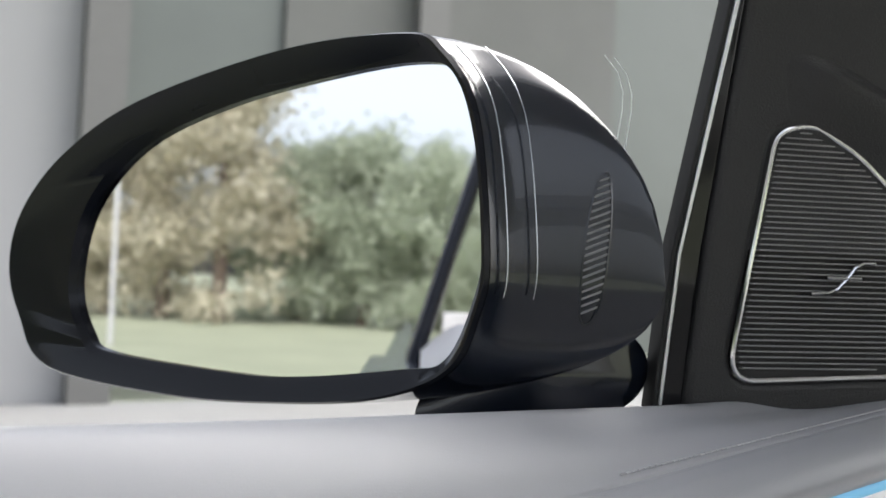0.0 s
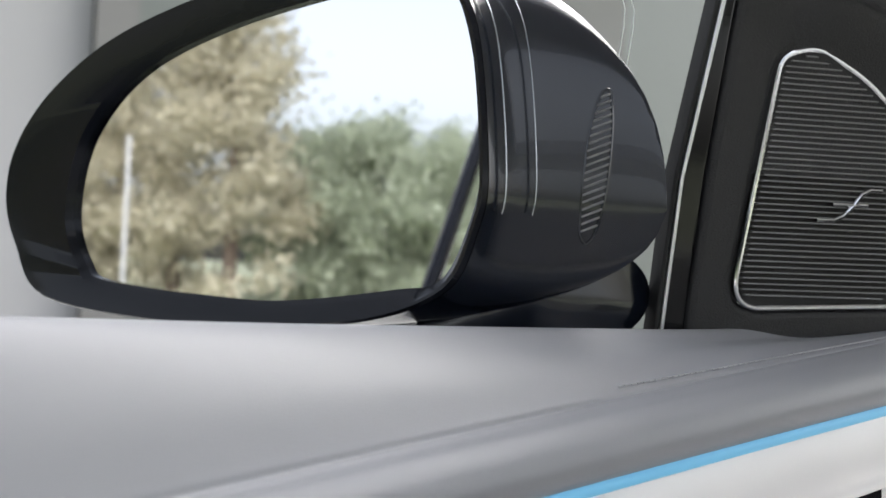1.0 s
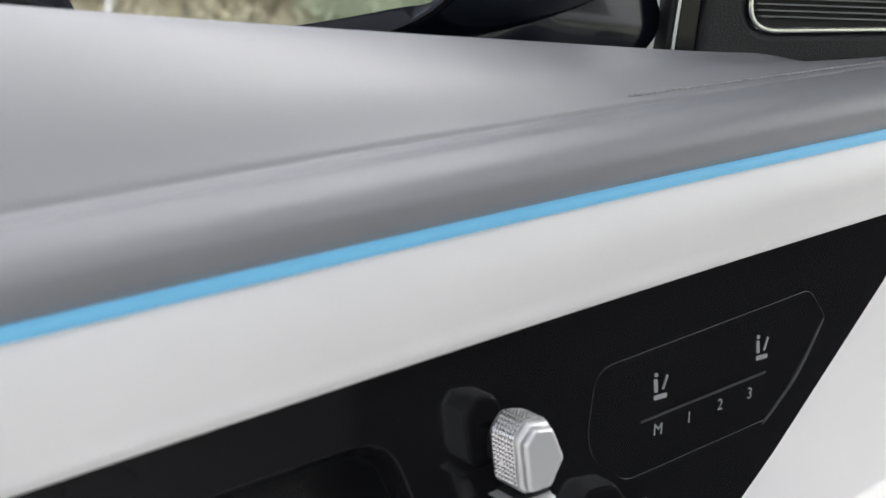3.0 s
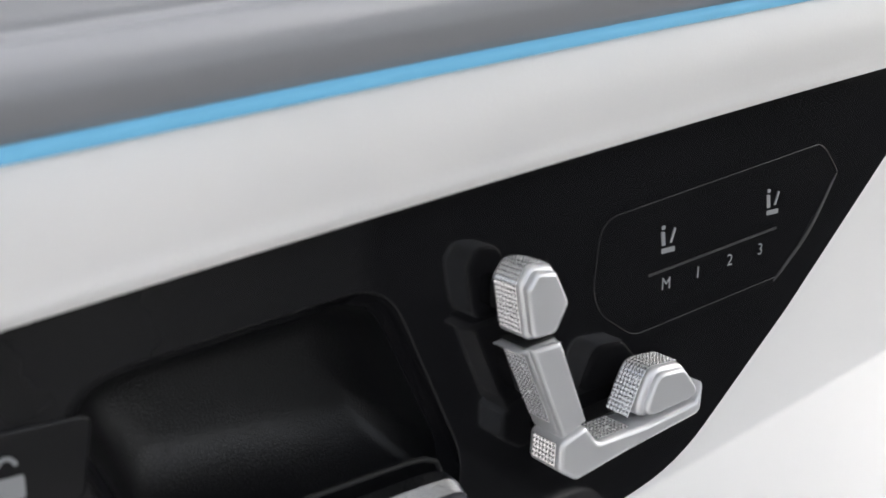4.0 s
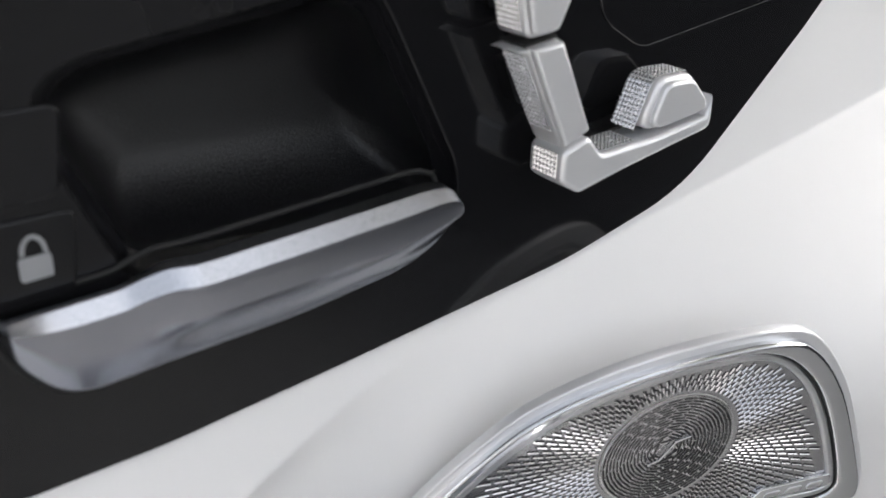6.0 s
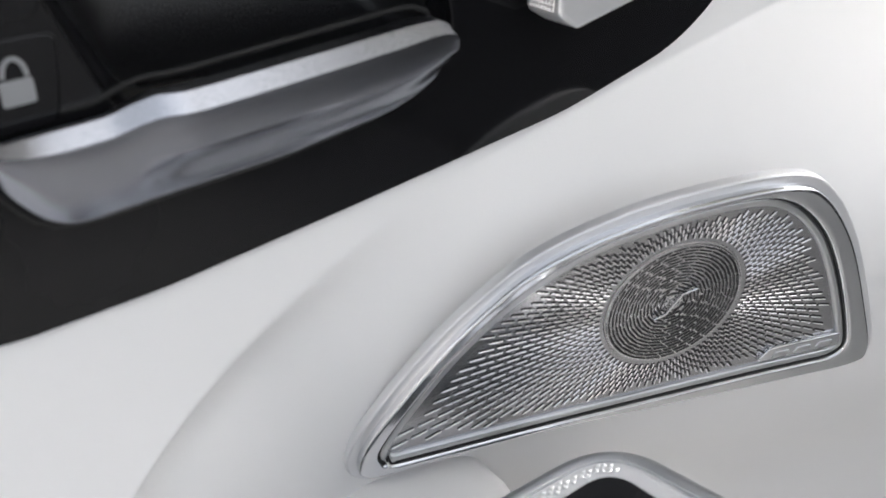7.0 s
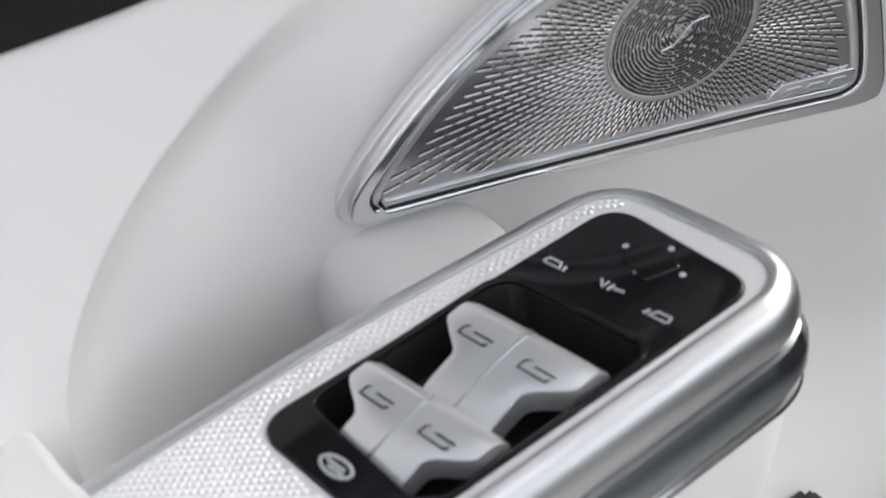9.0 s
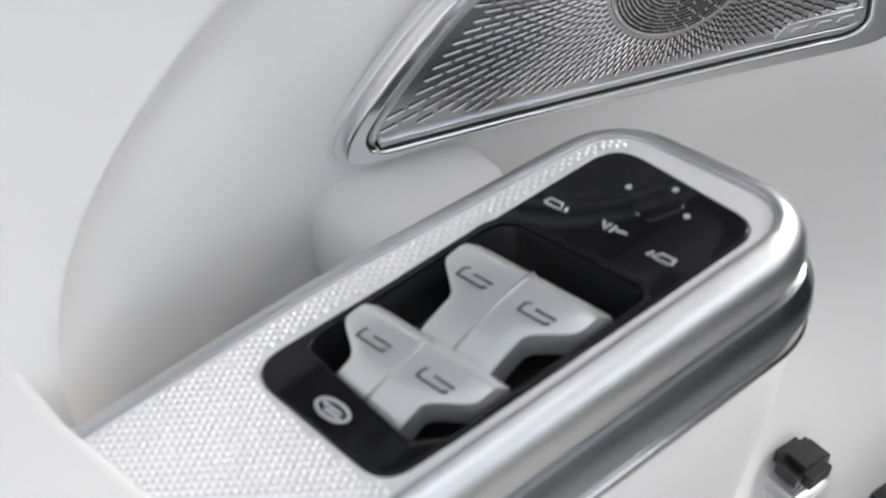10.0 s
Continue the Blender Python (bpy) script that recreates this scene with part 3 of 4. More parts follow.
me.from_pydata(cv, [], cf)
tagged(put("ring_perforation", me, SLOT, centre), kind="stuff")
wire("centre_emblem", [(CX - 0.008, CY - 0.006, 0.0035), (CX - 0.003, CY - 0.0045, 0.0035), (CX + 0.003, CY + 0.0045, 0.0035), (CX + 0.009, CY + 0.006, 0.0035)], 0.0006, CHROME, centre, False, SPEAK)
plate("badge", [rounded([(0.168, 0.0005), (0.174, 0.0075), (0.210, 0.0075), (0.211, -0.0005)], 0.002)], SPEAK, 0.0048, 0.002, CHROME, speaker, 0.0006, "polished metal maker's badge")
for j in range(3):
    plate("badge_bar", [rounded([(0.176 + 0.011 * j, 0.0018), (0.183 + 0.011 * j, 0.0018), (0.1845 + 0.011 * j, 0.0046), (0.1775 + 0.011 * j, 0.0046)], 0.0006)], SPEAK, 0.0052, 0.0006, SATIN, speaker)

# ---- armrest and window switches ----
MOD = basis((0.24, 0, 0.688), (1, 0, 0.15), (0, 1, 0))


def plan(pts, skew=0.0):
    return [((x - skew * (y - 0.30) - 0.24) * 1.011, y) for x, y in pts]


REST = rounded(plan([(-0.45, 0.343), (0.17, 0.3450), (0.283, 0.3360), (0.2935, 0.2650), (0.14, 0.2675), (-0.45, 0.2675)]), [0.02, 0.3, 0.024, 0.017, 0.3, 0.02], 14)
armrest = thing("armrest", "white door armrest with knurled metal top and polished side bands", "armrest", at=(0.1, 0.31, 0.42))


def side(name, rings, mat, label="", caps=(False, False)):
    return put(name, loft(name, [[MOD @ Vector((p[0], p[1], w)) for p in shrink(REST, -d)] for d, w in rings], caps), mat, armrest, label)


CAP = rounded(plan([(0.1355, 0.3325), (0.2765, 0.3285), (0.2805, 0.2685), (0.168, 0.2710), (0.145, 0.2722)]), [0.011, 0.014, 0.010, 0.05, 0.012], 10)
plate("top_plate", [shrink(REST, 0.001), CAP], MOD, 0.0, 0.004, KNURL, armrest, 0.0003, "diamond-knurled metal top plate")
limits = (shrink(REST, 0.0022), shrink(CAP, -0.0026))
kv, kf = [], []
for i in range(134):
    for j in range(60):
        cx, cy = -0.215 + i * 0.0019, 0.262 + j * 0.0015
        if (i + j) % 2 or not inside((cx, cy), limits[0]) or inside((cx, cy), limits[1]):
            continue
        n0 = len(kv)
        for a, b, w in ((-0.00185, 0, 0.0002), (0, -0.00146, 0.0002), (0.00185, 0, 0.0002), (0, 0.00146, 0.0002), (0, 0, 0.00070)):
            kv.append(tuple(MOD @ Vector((cx + a, cy + b, w))))
        kf += [(n0, n0 + 1, n0 + 4), (n0 + 1, n0 + 2, n0 + 4), (n0 + 2, n0 + 3, n0 + 4), (n0 + 3, n0, n0 + 4)]
me = bpy.data.meshes.new("diamond_knurling")
me.from_pydata(kv, [], kf)
tagged(put("diamond_knurling", me, KNURL, armrest, "pressed diamond knurling", 10), kind="stuff")
side("upper_band", [(-0.0012, -0.001), (-0.0006, 0.0009), (0.0008, 0.0014), (0.003, 0.0009), (0.0062, -0.0015), (0.0088, -0.0062), (0.0098, -0.012), (0.0088, -0.0175), (0.006, -0.019)], SATIN, "satin metal upper band")
side("lower_band", [(0.005, -0.0188), (0.0098, -0.0205), (0.0128, -0.026), (0.0132, -0.034), (0.0108, -0.041), (0.005, -0.043)], GREY_TRIM, "dark polished metal lower band")
side("edge_line", [(0.0095, -0.0425), (0.0118, -0.0432), (0.0125, -0.0446), (0.0110, -0.0458), (0.007, -0.0462)], CHROME, "bright lower edge line")
side("armrest_body", [(0.008, -0.0455), (0.009, -0.05), (0.004, -0.10), (-0.012, -0.2), (-0.016, -0.28)], WHITE_HIDE, caps=(False, True))
cover = rounded(plan([(-0.47, 0.40), (0.080, 0.40), (0.086, 0.352), (0.098, 0.30), (0.116, 0.22), (-0.47, 0.22)]), [0.02, 0.01, 0.02, 0.03, 0.02, 0.02], 8)
plate("leather_cover", [cover], MOD, 0.0035, 0.05, WHITE_HIDE, armrest, 0.0030)

module = thing("window_switch_panel", "glossy black window switch panel set into the armrest", "switch panel", at=(0.2, 0.3, 0.68))
WELL = rounded(plan([(0.1535, 0.3285), (0.2290, 0.3285), (0.2390, 0.2775), (0.2365, 0.2728), (0.166, 0.2728), (0.158, 0.2790)]), [0.006, 0.012, 0.004, 0.003, 0.005, 0.006], 6)
plate("cap", [shrink(CAP, 0.0004), WELL], MOD, 0.0008, 0.004, BLACK_GLOSS, module, 0.0006)
put("well", loft("well", [[MOD @ Vector((p[0], p[1], w)) for p in shrink(WELL, d)] for d, w in ((-0.0002, -0.0005), (0.0006, -0.004), (0.0014, -0.012), (0.004, -0.0165))], (False, True)), BLACK_SOFT, module, "dark switch well")
wire("well_edge", [(p[0], p[1], 0.0006) for p in shrink(WELL, -0.0012)], 0.0006, BLACK_GLOSS, module, True, MOD)
# four pointers of the mirror pad and its raised ring
for x, y in ((0.2645, 0.3098), (0.2737, 0.2984), (0.2589, 0.2988), (0.2678, 0.2876)):
    plate("pointer", [[((x - 0.24) * 1.011 + 0.0011 * math.cos(a), y + 0.0011 * math.sin(a)) for a in lin(0, 5.76, 11)]], MOD, 0.0011, 0.0004, PRINT, module)
RING = rounded(plan([(0.2605, 0.3085), (0.2735, 0.3045), (0.2700, 0.2895), (0.2570, 0.2935)]), 0.003)
plate("mirror_pad", [RING], MOD, 0.0018, 0.0018, BLACK_GLOSS, module, 0.0008)


def symbol(cx, cy, strokes, parent, w=0.0011, r=0.00038, mat=PRINT, k=1.0, name="symbol"):
    """A pictogram of thin strokes; a runs across the door, b along it."""
    for st in strokes:
        pts = [((cx + b * k + 0.2 * a * k - 0.24) * 1.011, cy - a * k, w) for a, b in st]
        wire(name, pts, r, mat, parent, False, MOD)


FOLD = [[(-0.004, -0.0008), (-0.0035, 0.0016), (0.001, 0.0016), (0.0025, -0.001), (-0.0035, -0.001)], [(0.0035, 0.001), (0.0042, -0.0012)]]
symbol(0.2430, 0.3197, FOLD, module, r=0.0005)
symbol(0.2484, 0.2993, [[(-0.0045, 0.0014), (-0.0022, -0.0014), (-0.002, 0.0016)], [(0, -0.0015), (0.0, 0.0015)], [(0.0012, 0), (0.0045, 0.0006)]], module, r=0.0005)
symbol(0.2501, 0.2803, [[(-a, b) for a, b in st] for st in FOLD], module, r=0.0005)
symbol(0.1474, 0.3016, [[(0.0058 * math.cos(a) , 0.0028 * math.sin(a)) for a in lin(0, 2 * math.pi, 17)], [(-0.004, 0.0004), (0.003, 0.0004)], [(-0.002, -0.001), (0.004, -0.001)]], module, r=0.0006)

WINDOW = [[(-0.0042, 0.0008), (-0.0015, 0.0026), (0.0036, 0.0026)], [(-0.0042, 0.0008), (-0.0040, -0.0016), (0.0036, -0.0016), (0.0040, -0.0006)], [(-0.001, 0.0006), (0.0046, 0.0006)]]


def switch(name, xf, length, yc, half):
    """A pair of metal rockers side by side, wide at the head and waisted towards the tail."""
    sw = thing(name, "pair of satin metal window rocker switches in a black well", "switch", "window switches", at=(xf - length / 2, yc, 0.68))
    for sgn in (-1, 1):
        def top(s, t):
            waist = half * (1 - 0.46 * smooth(0.30, 0.60, s))
            y = yc + sgn * (0.0004 + (waist - 0.0004) * t)
            x = xf - length * s - 0.2 * (y - 0.30)
            w = 0.0045 - 0.0135 * max(0, s - 0.12) ** 1.7 - 0.004 * max(0, 0.12 - s) / 0.12 - 0.0006 * t ** 6
            return tuple(MOD @ Vector(((x - 0.24) * 1.011, y, w)))
        me = sheet_mesh("rocker", top, lin(0, 1, 22), lin(0, 1, 12), flip=sgn > 0)
        bm = bmesh.new()
        bm.from_mesh(me)
        edges = [e for e in bm.edges if e.is_boundary]
        ext = bmesh.ops.extrude_edge_only(bm, edges=edges)
        bmesh.ops.translate(bm, vec=MOD.to_3x3() @ Vector((0, 0, -0.009)), verts=[v for v in ext["geom"] if isinstance(v, bmesh.types.BMVert)])
        bmesh.ops.recalc_face_normals(bm, faces=bm.faces)
        rocker = part("rocker", bm, ROCKER, sw, angle=50)
        cx, cy = xf - length * 0.36 - 0.2 * sgn * half * 0.45, yc + sgn * half * 0.47
        symbol(cx, cy, WINDOW, rocker, 0.0046 - 0.0135 * 0.24 ** 1.7, 0.00036, BLACK_SOFT, 1.3, "window_symbol")
    seam = [((xf - length * s - 0.2 * (yc - 0.30) - 0.24) * 1.011, yc, 0.0047 - 0.0135 * max(0, s - 0.12) ** 1.7) for s in lin(0.06, 1.0, 20)]
    wire("chrome_line", seam, 0.0005, CHROME, sw, False, MOD)
    return sw


switch("window_switch", 0.2200, 0.036, 0.2995, 0.0252)
switch("window_switch", 0.1835, 0.033, 0.3005, 0.0256)

me = loft("pad", [[(0.256 + 0.036 * k * math.copysign(abs(math.cos(a)) ** 0.6, math.cos(a)), 0.371 + w, 0.645 + 0.026 * k * math.copysign(abs(math.sin(a)) ** 0.6, math.sin(a)) + 0.1 * 0.036 * k * math.cos(a)) for a in lin(0, 2 * math.pi, 40)[:-1]]
                  for k, w in ((1.0, 0.04), (1.0, 0.0), (0.96, -0.008), (0.85, -0.013), (0.6, -0.016), (0.2, -0.017))], (True, True))
me.transform(Matrix.Translation((-0.023, 0.008, -0.0060)))
put("pull_bolster", me, WHITE_HIDE, door, "soft white leather pull bolster")

# ---- mirror ----
MA = radians(28)
NEAR = pose(0.0062, 0.0175, 0.0766, 0.652, 0.072, 0.425) @ Matrix.Scale(0.930, 4)
GLASS = NEAR @ basis((0.328, 0.503, 1.072), (math.sin(MA), -math.cos(MA), 0), (0, 0, 1))
G_OUT = spline([(-a, b) for a, b in ((0.2631, 0.0222), (0.2512, -0.0075), (0.232, -0.0175), (0.1439, -0.0217), (0.0987, -0.0201), (0.0373, -0.0109), (0.0121, -0.0046), (-0.0017, 0.0240), (-0.0061, 0.0544),
                                          (0.0013, 0.1040), (0.0142, 0.1379), (0.0338, 0.1451), (0.0809, 0.1409), (0.1548, 0.1267), (0.2155, 0.1037), (0.2529, 0.0667))], 6)
H_OUT = spline([(-a, b) for a, b in ((0.3165, 0.0303), (0.3046, -0.0008), (0.2775, -0.0300), (0.1830, -0.0378), (0.1100, -0.0350), (0.0480, -0.0270), (0.0055, -0.0095), (-0.0090, 0.0200), (-0.0124, 0.0491),
                                          (-0.0025, 0.1178), (0.0182, 0.1500), (0.0412, 0.1597), (0.1182, 0.1549), (0.2177, 0.1303), (0.2750, 0.1000), (0.3080, 0.0650))], 6)
mirror = thing("side_mirror", "glossy black car side mirror reflecting trees and grass", "side mirror", at=(0.33, 0.55, 1.04))
plate("mirror_glass", [shrink(G_OUT, -0.001)], GLASS, -0.006, 0.002, MIRROR, mirror, 0.0, "clear mirror glass")


def ring(loop, w, back=0.0, k=1.0):
    cx, cy = -0.135, 0.062
    return [GLASS @ Vector((cx + (p[0] - cx) * k, cy + (p[1] - cy) * k, w)) + Vector((back, 0, 0)) for p in loop]


put("bezel", loft("bezel", [ring(G_OUT, -0.012), ring(G_OUT, -0.003), ring(shrink(G_OUT, -0.004), 0.0005), ring(H_OUT, 0.004, 0, 0.975), ring(H_OUT, 0.0045, 0, 0.988), ring(H_OUT, 0.002)], (False, False)), BEZEL, mirror, "glossy black mirror bezel")
def shell_ring(a):
    k = 0.12 + 0.88 * max(0.0, math.cos(a)) ** 0.6
    c = (0.012, 0.035)
    go = Vector((0.006 + 0.068 * math.sin(a), -0.036 * math.sin(a) ** 1.3, 0))
    return [GLASS @ Vector((c[0] + (p[0] - c[0]) * k, c[1] + (p[1] - c[1]) * k, 0.0)) + go for p in H_OUT]


shell = [ring(H_OUT, 0.001, 0.0), ring(H_OUT, 0.0, 0.004)] + [shell_ring(j / 14 * math.pi / 2) for j in range(1, 15)]
shell_ob = put("housing", loft("housing", shell, (False, True)), CAR_PAINT, mirror, "black-blue painted mirror housing", 50)
for off, r in ((0.006, 0.0005), (0.018, 0.0004)):
    line = [Vector(p) + Vector((off, -off * 0.52 - 0.0008, 0)) for p in ring(H_OUT, 0.0, 0, 1.0)]
    n = len(line)
    wire("trim_line", line[n // 2 - 4: n // 2 + 14] if off < 0.02 else line[n // 2: n // 2 + 12], r, GREY_TRIM, mirror)
# ribbed vent laid on the inner flank
flank = NEAR @ basis((0.379, 0.472, 1.130), (0.80, -0.60, 0.0), (0.12, 0.0, 1))
tree_of_shell = BVHTree.FromPolygons([v.co for v in shell_ob.data.vertices], [p.vertices for p in shell_ob.data.polygons])


def on_shell(u, v, lift):
    n = flank.col[2].xyz.normalized()
    place = tree_of_shell.ray_cast(flank @ Vector((u, v, 0.08)), -n)[0]
    return place + n * lift if place is not None else flank @ Vector((u, v, 0.0))


VENT = spline([(-0.003, -0.036), (0.003, -0.038), (0.008, -0.018), (0.010, 0.014), (0.008, 0.034), (0.003, 0.030), (-0.002, 0.004)])
wire("vent_frame", [on_shell(u, v, 0.0002) for u, v in VENT], 0.0007, CAR_PAINT, mirror, True)
for j in range(19):
    v = -0.034 + j * 0.0035
    us = [u for u in lin(-0.008, 0.012, 60) if inside((u, v + 0.45 * u), VENT)]
    if len(us) > 4:
        wire("vent_rib", [on_shell(u, v + 0.45 * u, 0.0003) for u in lin(us[0], us[-1], 4)], 0.0006, DARK_RIB, mirror)
foot = loft("foot", [[(0.390 + 0.024 * t + (0.050 - 0.012 * t) * math.cos(a), 0.535 - 0.035 * t, 1.052 + 0.012 * t + (0.034 - 0.010 * t) * math.sin(a) - 0.012 * (1 - t)) for a in lin(0, 2 * math.pi, 32)[:-1]] for t in lin(-0.3, 1.0, 8)])
foot.transform(NEAR)
put("foot", foot, CAR_PAINT, mirror, "painted mirror foot", 60)

# ---- corner of the window: seal, sail panel, tweeter ----
SHIFT = pose(0.0051, 0.0147, 0.0378, 0.652, 0.072, 0.425) @ Matrix.Scale(0.965, 4)
SAIL = SHIFT @ basis((0.4727, 0.458, 1.0724), (0.929, -0.370, 0), (-0.021, -0.052, 0.998))
sail = thing("sail_panel", "black grained corner trim panel at the front of the window", "trim panel", at=(0.5, 0.45, 1.05))
T_OUT = rounded([(-0.0045, -0.0115), (0.130, -0.004), (0.130, 0.062), (0.064, 0.1150), (0.034, 0.1290), (0.0140, 0.1220)], [0.016, 0.01, 0.03, 0.09, 0.022, 0.014], 10)
plate("panel", [rounded([(-0.0330, -0.09), (0.30, -0.09), (0.30, 0.34), (0.012, 0.34), (-0.0069, 0.190), (-0.0222, 0.0557)], 0.003), T_OUT], SAIL, 0.0, 0.02, BLACK_GRAIN, sail, 0.005)


def fold(u, v):
    """The raised sweep of the pillar trim above the tweeter."""
    edge = 0.157 - 0.0004 * u - 3.6 * max(0.0, u - 0.02) ** 2 - 0.10 * max(0.0, u - 0.02)
    d = v - edge
    h = 0.009 * smooth(-0.045, 0.0, d) * (1 - smooth(0.0, 0.013, d)) * smooth(0.012, 0.045, u)
    return tuple(SAIL @ Vector((u, v, h - 0.0010)))


put("swept_fold", sheet_mesh("swept_fold", fold, lin(-0.003, 0.30, 50), lin(0.06, 0.24, 180)), BLACK_GRAIN, sail, "", 60)
seal = thing("window_seal", "black rubber window seal with a bright metal edge", "seal", at=(0.44, 0.47, 1.04))
plate("rubber", [[(-0.0445, -0.09), (-0.0310, -0.09), (-0.0222, 0.0557), (-0.0069, 0.190), (0.012, 0.34), (0.004, 0.34), (-0.0120, 0.189), (-0.0350, 0.055)]], SAIL, -0.002, 0.016, BLACK_GLOSS, seal, 0.002)
plate("metal_edge", [[(-0.0462, -0.09), (-0.0440, -0.09), (-0.0350, 0.055), (-0.0120, 0.189), (0.004, 0.34), (0.002, 0.34), (-0.0145, 0.189), (-0.0372, 0.055)]], SAIL, 0.001, 0.012, SATIN, seal, 0.0006)
plate("rubber", [[(-0.0490, -0.09), (-0.0462, -0.09), (-0.0372, 0.055), (-0.0145, 0.189), (0.002, 0.34), (-0.001, 0.34), (-0.0175, 0.189), (-0.0402, 0.055)]], SAIL, 0.0, 0.014, RUBBER, seal, 0.0008)
tweeter = thing("tweeter", "black ribbed tweeter cover with a thin polished rim", "speaker", at=(0.5, 0.45, 1.1))
wire("rim", [(p[0], p[1], 0.0004) for p in shrink(T_OUT, 0.0006)], 0.0014, CHROME, tweeter, True, SAIL)
plate("cover", [shrink(T_OUT, 0.001)], SAIL, -0.0035, 0.006, SLOT, tweeter, 0.001)
lim = shrink(T_OUT, 0.0042)
for j in range(46):
    v = -0.0070 + j * 0.00300
    us = [u for u in lin(-0.002, 0.130, 264) if inside((u, v + 0.02 * u), lim)]
    if len(us) < 4:
        continue
    a, e = us[0], us[-1]
    plate("rib", [[(a, v + 0.02 * a), (e, v + 0.02 * e), (e, v + 0.02 * e + 0.0010), (a, v + 0.02 * a + 0.0010)]], SAIL, 0.0006, 0.0040, DARK_RIB, tweeter, 0.0004)
EM = [(0.0410, 0.0380), (0.0510, 0.0385), (0.0565, 0.0410), (0.0618, 0.0466), (0.0665, 0.0530), (0.0715, 0.0556), (0.0784, 0.0558)]
wire("emblem", [(a, b, 0.0018) for a, b in EM], 0.0011, CHROME, tweeter, False, SAIL, "curved metal emblem")
wire("emblem", [(0.0498, 0.0469, 0.0018), (0.0704, 0.0474, 0.0018)], 0.0011, CHROME, tweeter, False, SAIL)
guide = thing("window_guide", "thin clear edge of the window glass", "window edge", at=(0.38, 0.46, 1.05))
for dx in (0.0, -0.006):
    wire("glass_edge", [SHIFT @ Vector(p) for p in [(0.3780 + dx, 0.46, 1.1158), (0.3846 + dx, 0.46, 1.1572), (0.3905 + dx, 0.46, 1.194), (0.3905 + dx, 0.46, 1.203), (0.3865 + dx, 0.46, 1.212), (0.3775 + dx, 0.46, 1.219)]], 0.00022, CLEAR, guide)

# ---- outside ----
ground = put("ground", sheet_mesh("ground", lambda x, y: (x, y, 0.0), lin(-300, 300, 12), lin(-300, 300, 12)), GRASS)
tagged(ground, "pale green grass field", "ground", kind="structure")
facade = thing("building", "pale rendered building wall with dark posts and green panes", "building", at=(5, 9, 0))


def block(name, lo, hi, mat, parent, bevel=0.0):
    bm = bmesh.new()
    bmesh.ops.create_cube(bm, size=1, matrix=Matrix.Translation([(a + b) / 2 for a, b in zip(lo, hi)]) @ Matrix.Diagonal([*(b - a for a, b in zip(lo, hi)), 1]))
    if bevel:
        bmesh.ops.bevel(bm, geom=bm.edges[:], offset=bevel, segments=2, affect="EDGES")
    return part(name, bm, mat, parent)


GREY_WALL = material("grey_green_render", (0.118, 0.122, 0.115), 0.7, mottle=0.25, mottle_size=0.8)
block("wall", (-6, 9.0, 0), (2.4, 9.3, 6), WALL, facade)
block("post", (2.35, 8.85, 0), (2.70, 9.15, 6), FRAME, facade)
block("pane", (2.7, 9.05, 0.4), (4.2, 9.15, 6), PANE, facade)
block("wall", (4.2, 9.0, 0), (5.6, 9.3, 6), GREY_WALL, facade)
block("post", (5.6, 8.85, 0), (5.95, 9.15, 6), FRAME, facade)
block("wall", (5.95, 9.02, 0), (8.4, 9.3, 6), GREY_WALL, facade)
block("pane", (8.4, 9.05, 0.4), (22, 9.15, 6), PANE, facade)
block("roof", (-6.2, 8.7, 6), (22.2, 12, 6.3), FRAME, facade)


def tree(x, y, h, spread, seed):
    rnd = random.Random(seed)
    t = thing("tree", "leafy tree at the field's edge, olive green foliage paled for haze", "tree", "row of trees", at=(x, y, 0))
    me = loft("trunk", [[(x + 0.18 * (1 - 0.7 * k) * math.cos(a), y + 0.18 * (1 - 0.7 * k) * math.sin(a), h * 0.85 * k) for a in lin(0, 2 * math.pi, 10)[:-1]] for k in lin(0, 1, 6)])
    put("trunk", me, BARK, t)
    vs, fs = [], []
    for c in range(64):
        k = rnd.random() ** 0.8
        z = h * (0.03 + 0.95 * k)
        rad = spread * (0.35 + 0.75 * math.sin(math.pi * min(1, 0.25 + 0.75 * k))) * rnd.random() ** 0.5
        a = rnd.random() * 6.283
        cx, cy = x + rad * math.cos(a), y + rad * math.sin(a)
        size = spread * (0.25 + 0.2 * rnd.random())
        for _ in range(170):
            p = Vector((rnd.gauss(0, 1), rnd.gauss(0, 1), rnd.gauss(0, 0.8))) * size * 0.55 + Vector((cx, cy, z))
            u = Vector((rnd.gauss(0, 1), rnd.gauss(0, 1), rnd.gauss(0, 1))).normalized()
            v = u.orthogonal().normalized()
            s = 0.05 + 0.06 * rnd.random()
            n = len(vs)
            vs += [tuple(p + u * s), tuple(p + v * s * 0.6), tuple(p - u * s), tuple(p - v * s * 0.6)]
            fs.append((n, n + 1, n + 2, n + 3))
    me = bpy.data.meshes.new("crown")
    me.from_pydata(vs, [], fs)
    put("crown", me, LEAF_OLIVE if y > 3.8 else LEAF_GREEN, t)
    return t


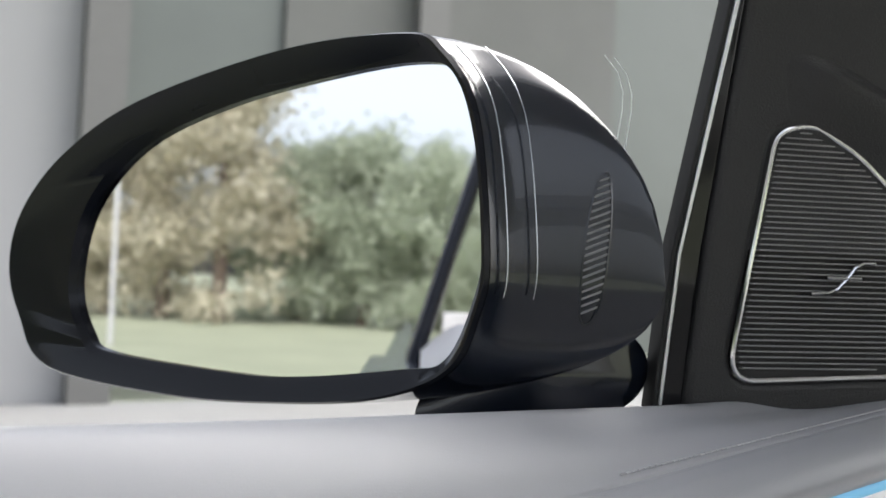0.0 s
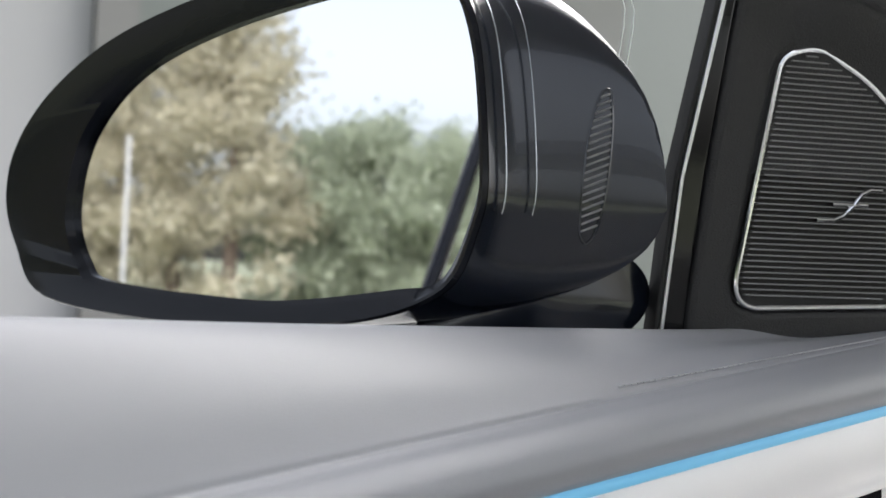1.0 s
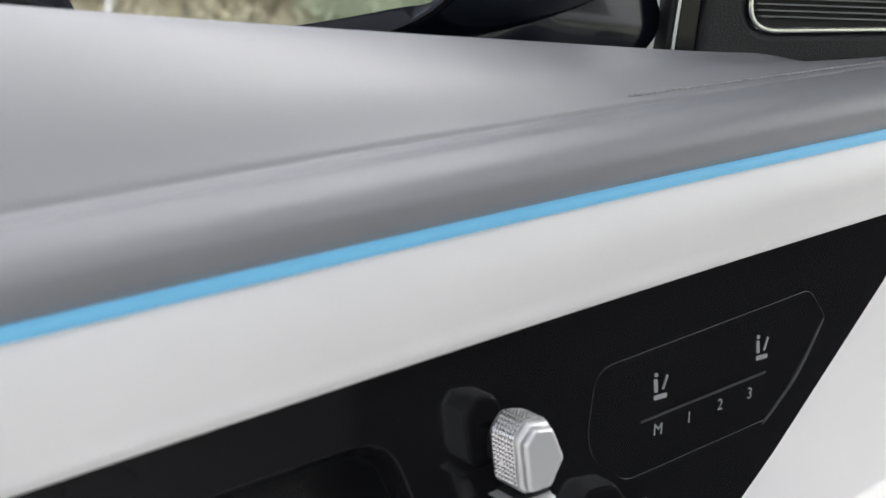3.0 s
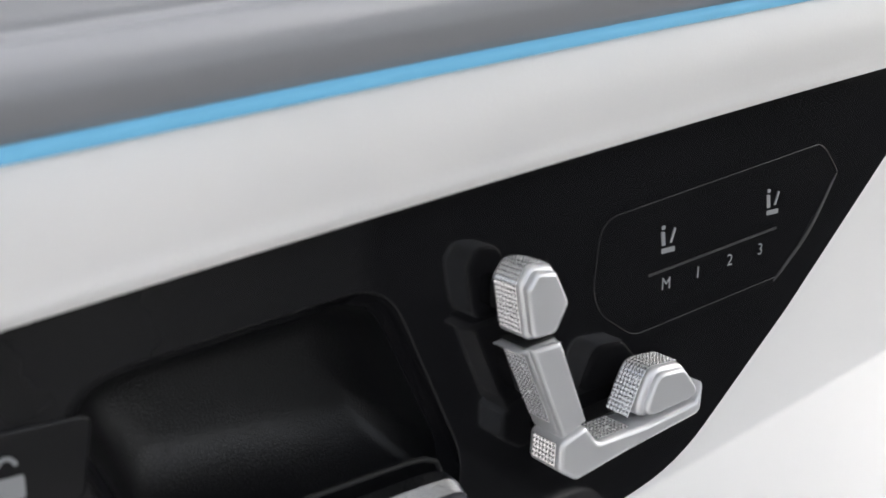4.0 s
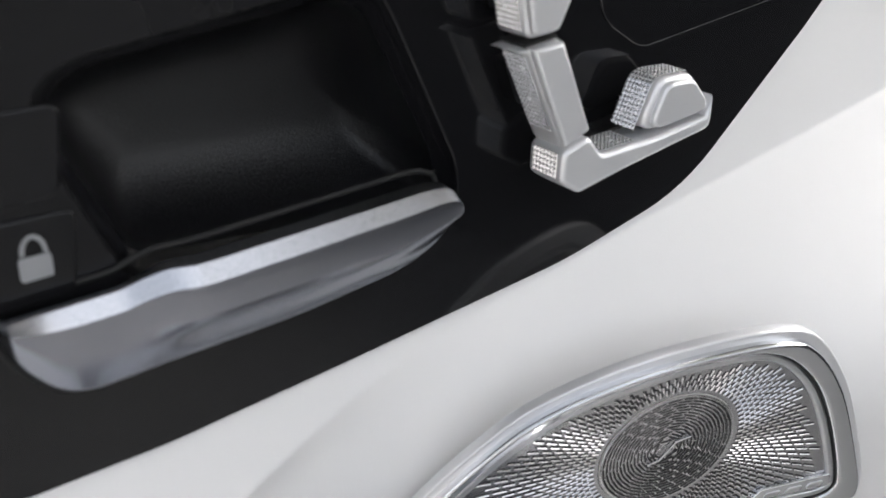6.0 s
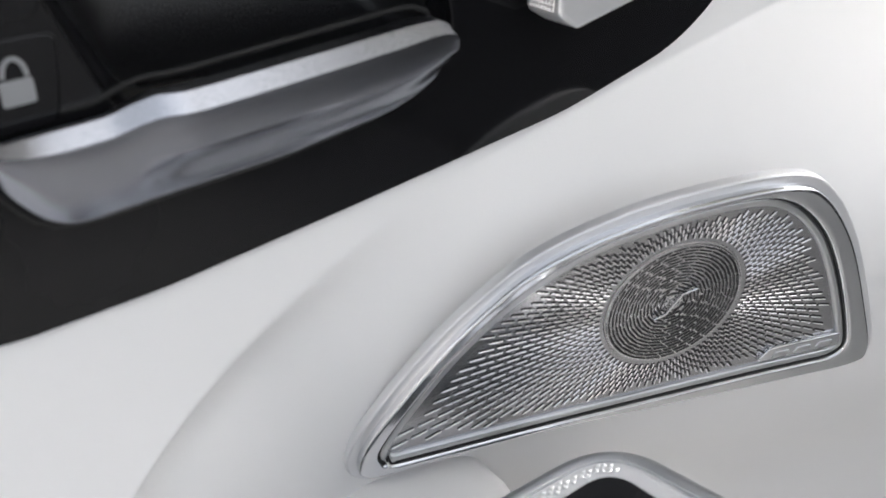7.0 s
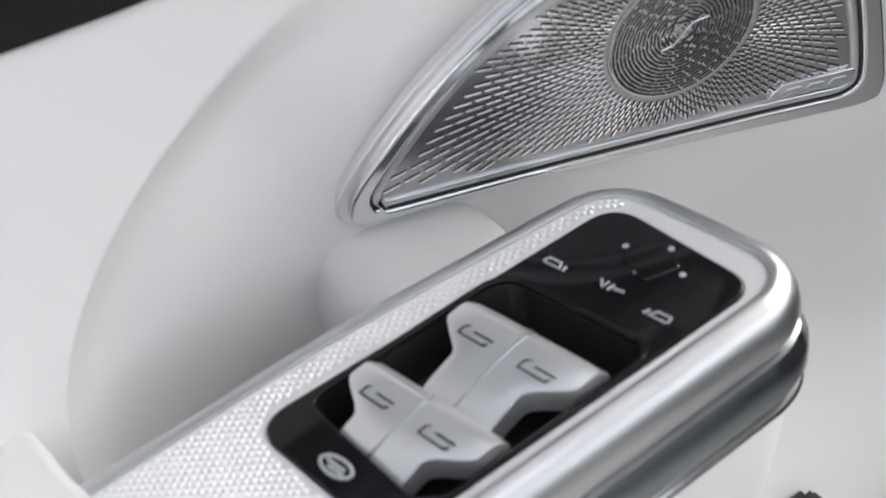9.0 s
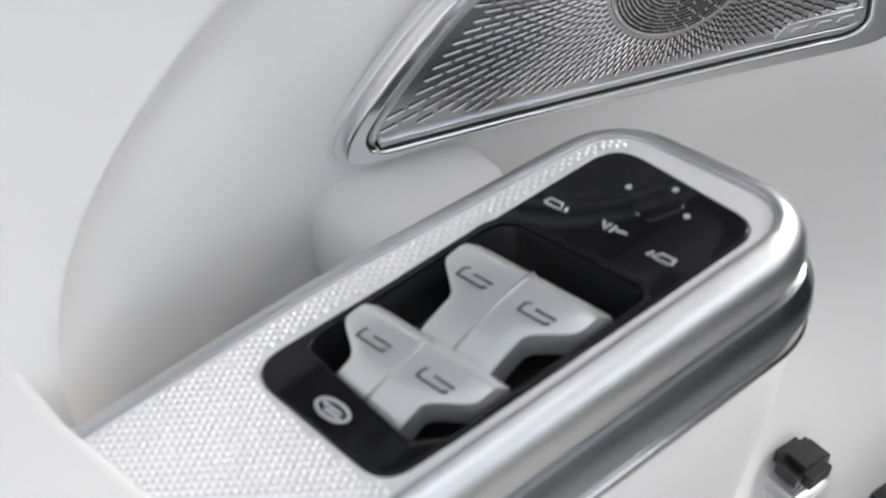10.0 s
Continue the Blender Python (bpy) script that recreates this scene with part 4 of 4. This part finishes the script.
for i, (y, h) in enumerate(((-5.5, 3.6), (-3.4, 3.9), (-1.6, 3.7), (0.2, 4.0), (1.8, 4.3), (3.3, 4.2), (4.9, 6.8), (6.4, 7.4), (8.0, 7.2), (9.8, 7.8), (11.8, 7.0))):
    tree(-22.0 - (i * 7 % 3) * 1.1, y, h, 1.5, i + 3)
post = thing("white_post", "slim white post standing on the grass", "post", at=(-14, 4.85, 0))
put("shaft", loft("shaft", [[(-14 + 0.035 * math.cos(a), 4.85 + 0.035 * math.sin(a), z) for a in lin(0, 2 * math.pi, 12)[:-1]] for z in (0, 2.75)]), material("white_paint", (0.4, 0.4, 0.4), 0.5), post)

# ---- plain unseen walls that close the cabin and shape its light ----
tagged(block("floor", (-1.2, -1.15, 0.12), (1.2, 0.46, 0.20), GREY_LINING, None), "unseen grey cabin floor that dims the bounce from below", "floor", kind="structure")
tagged(block("wall_right", (-1.2, -1.25, 0.12), (1.2, -1.15, 0.95), PALE_LINING, None), "unseen pale far side of the cabin that bounces light", "wall", kind="structure")
tagged(block("wall_front", (1.1, -1.15, 0.12), (1.2, 0.46, 0.95), DARK_LINING, None), "unseen cabin front kept dark for the panel's reflections", "wall", kind="structure")
tagged(block("wall_back", (-1.2, -1.15, 0.12), (-1.1, 0.46, 1.05), PALE_LINING, None), "unseen pale back of the cabin that bounces light", "wall", kind="structure")
tagged(block("door_skin", (-0.5, 0.50, 0.12), (1.0, 0.56, 1.015), CAR_PAINT, None), "black-blue painted outer door skin", "wall", kind="structure")
OPEN = basis((0, 0, 0), (1, 0, 0), (0, 1, 0))
# The roof's edge keeps sun off the door; the opening is added to brighten it.
roof_loop = [(-1.2, -1.15), (1.02, -1.15), (1.02, 0.36), (-1.2, 0.36)]
tagged(plate("ceiling", [roof_loop, rounded([(-0.85, -0.80), (0.45, -0.80), (0.45, 0.05), (-0.85, 0.05)], 0.08)], OPEN, 1.44, 0.04, PALE_LINING, None), "unseen pale ceiling that blocks sun, with an opening added for light", "ceiling", kind="structure")

tagged(block("pavement", (-4.5, 0.9, -0.10), (24, 8.98, 0.015), material("pale_paving", (0.21, 0.21, 0.208), 0.8, mottle=0.12, mottle_size=1.5), None), "pale paving beside the building", "pavement", kind="structure")

# the car's side behind the door, which the mirror shows
rear = thing("rear_bodywork", "black-blue painted bodywork behind the door with a dark window pillar", "bodywork", at=(-1.1, 0.53, 0.2))
block("body_panel", (-1.9, 0.50, 0.20), (-0.505, 0.56, 1.00), CAR_PAINT, rear, 0.022)
put("pillar", loft("pillar", [[(-0.46 + 0.024 * math.cos(a) - 0.10 * t, 0.512 - 0.125 * t + 0.011 * math.sin(a), 1.00 + 0.42 * t) for a in lin(0, 2 * math.pi, 16)[:-1]] for t in lin(0, 1, 6)]), BEZEL, rear, "dark window pillar")

# dark items at the foot of the door
for x, y, z in ((0.462, 0.33, 0.368), (0.580, 0.325, 0.237)):
    stop = thing("door_pocket_clip", "small black clip with a pale base on the lower door", "clip", "lower door clips", at=(x, y, z))
    block("clip_head", (x - 0.015, y - 0.014, z - 0.004), (x + 0.015, y + 0.014, z + 0.018), BLACK_SOFT, stop, 0.006)
    block("clip_base", (x - 0.020, y - 0.014, z - 0.040), (x + 0.020, y + 0.05, z - 0.006), SILVER_PAINT, stop, 0.005)
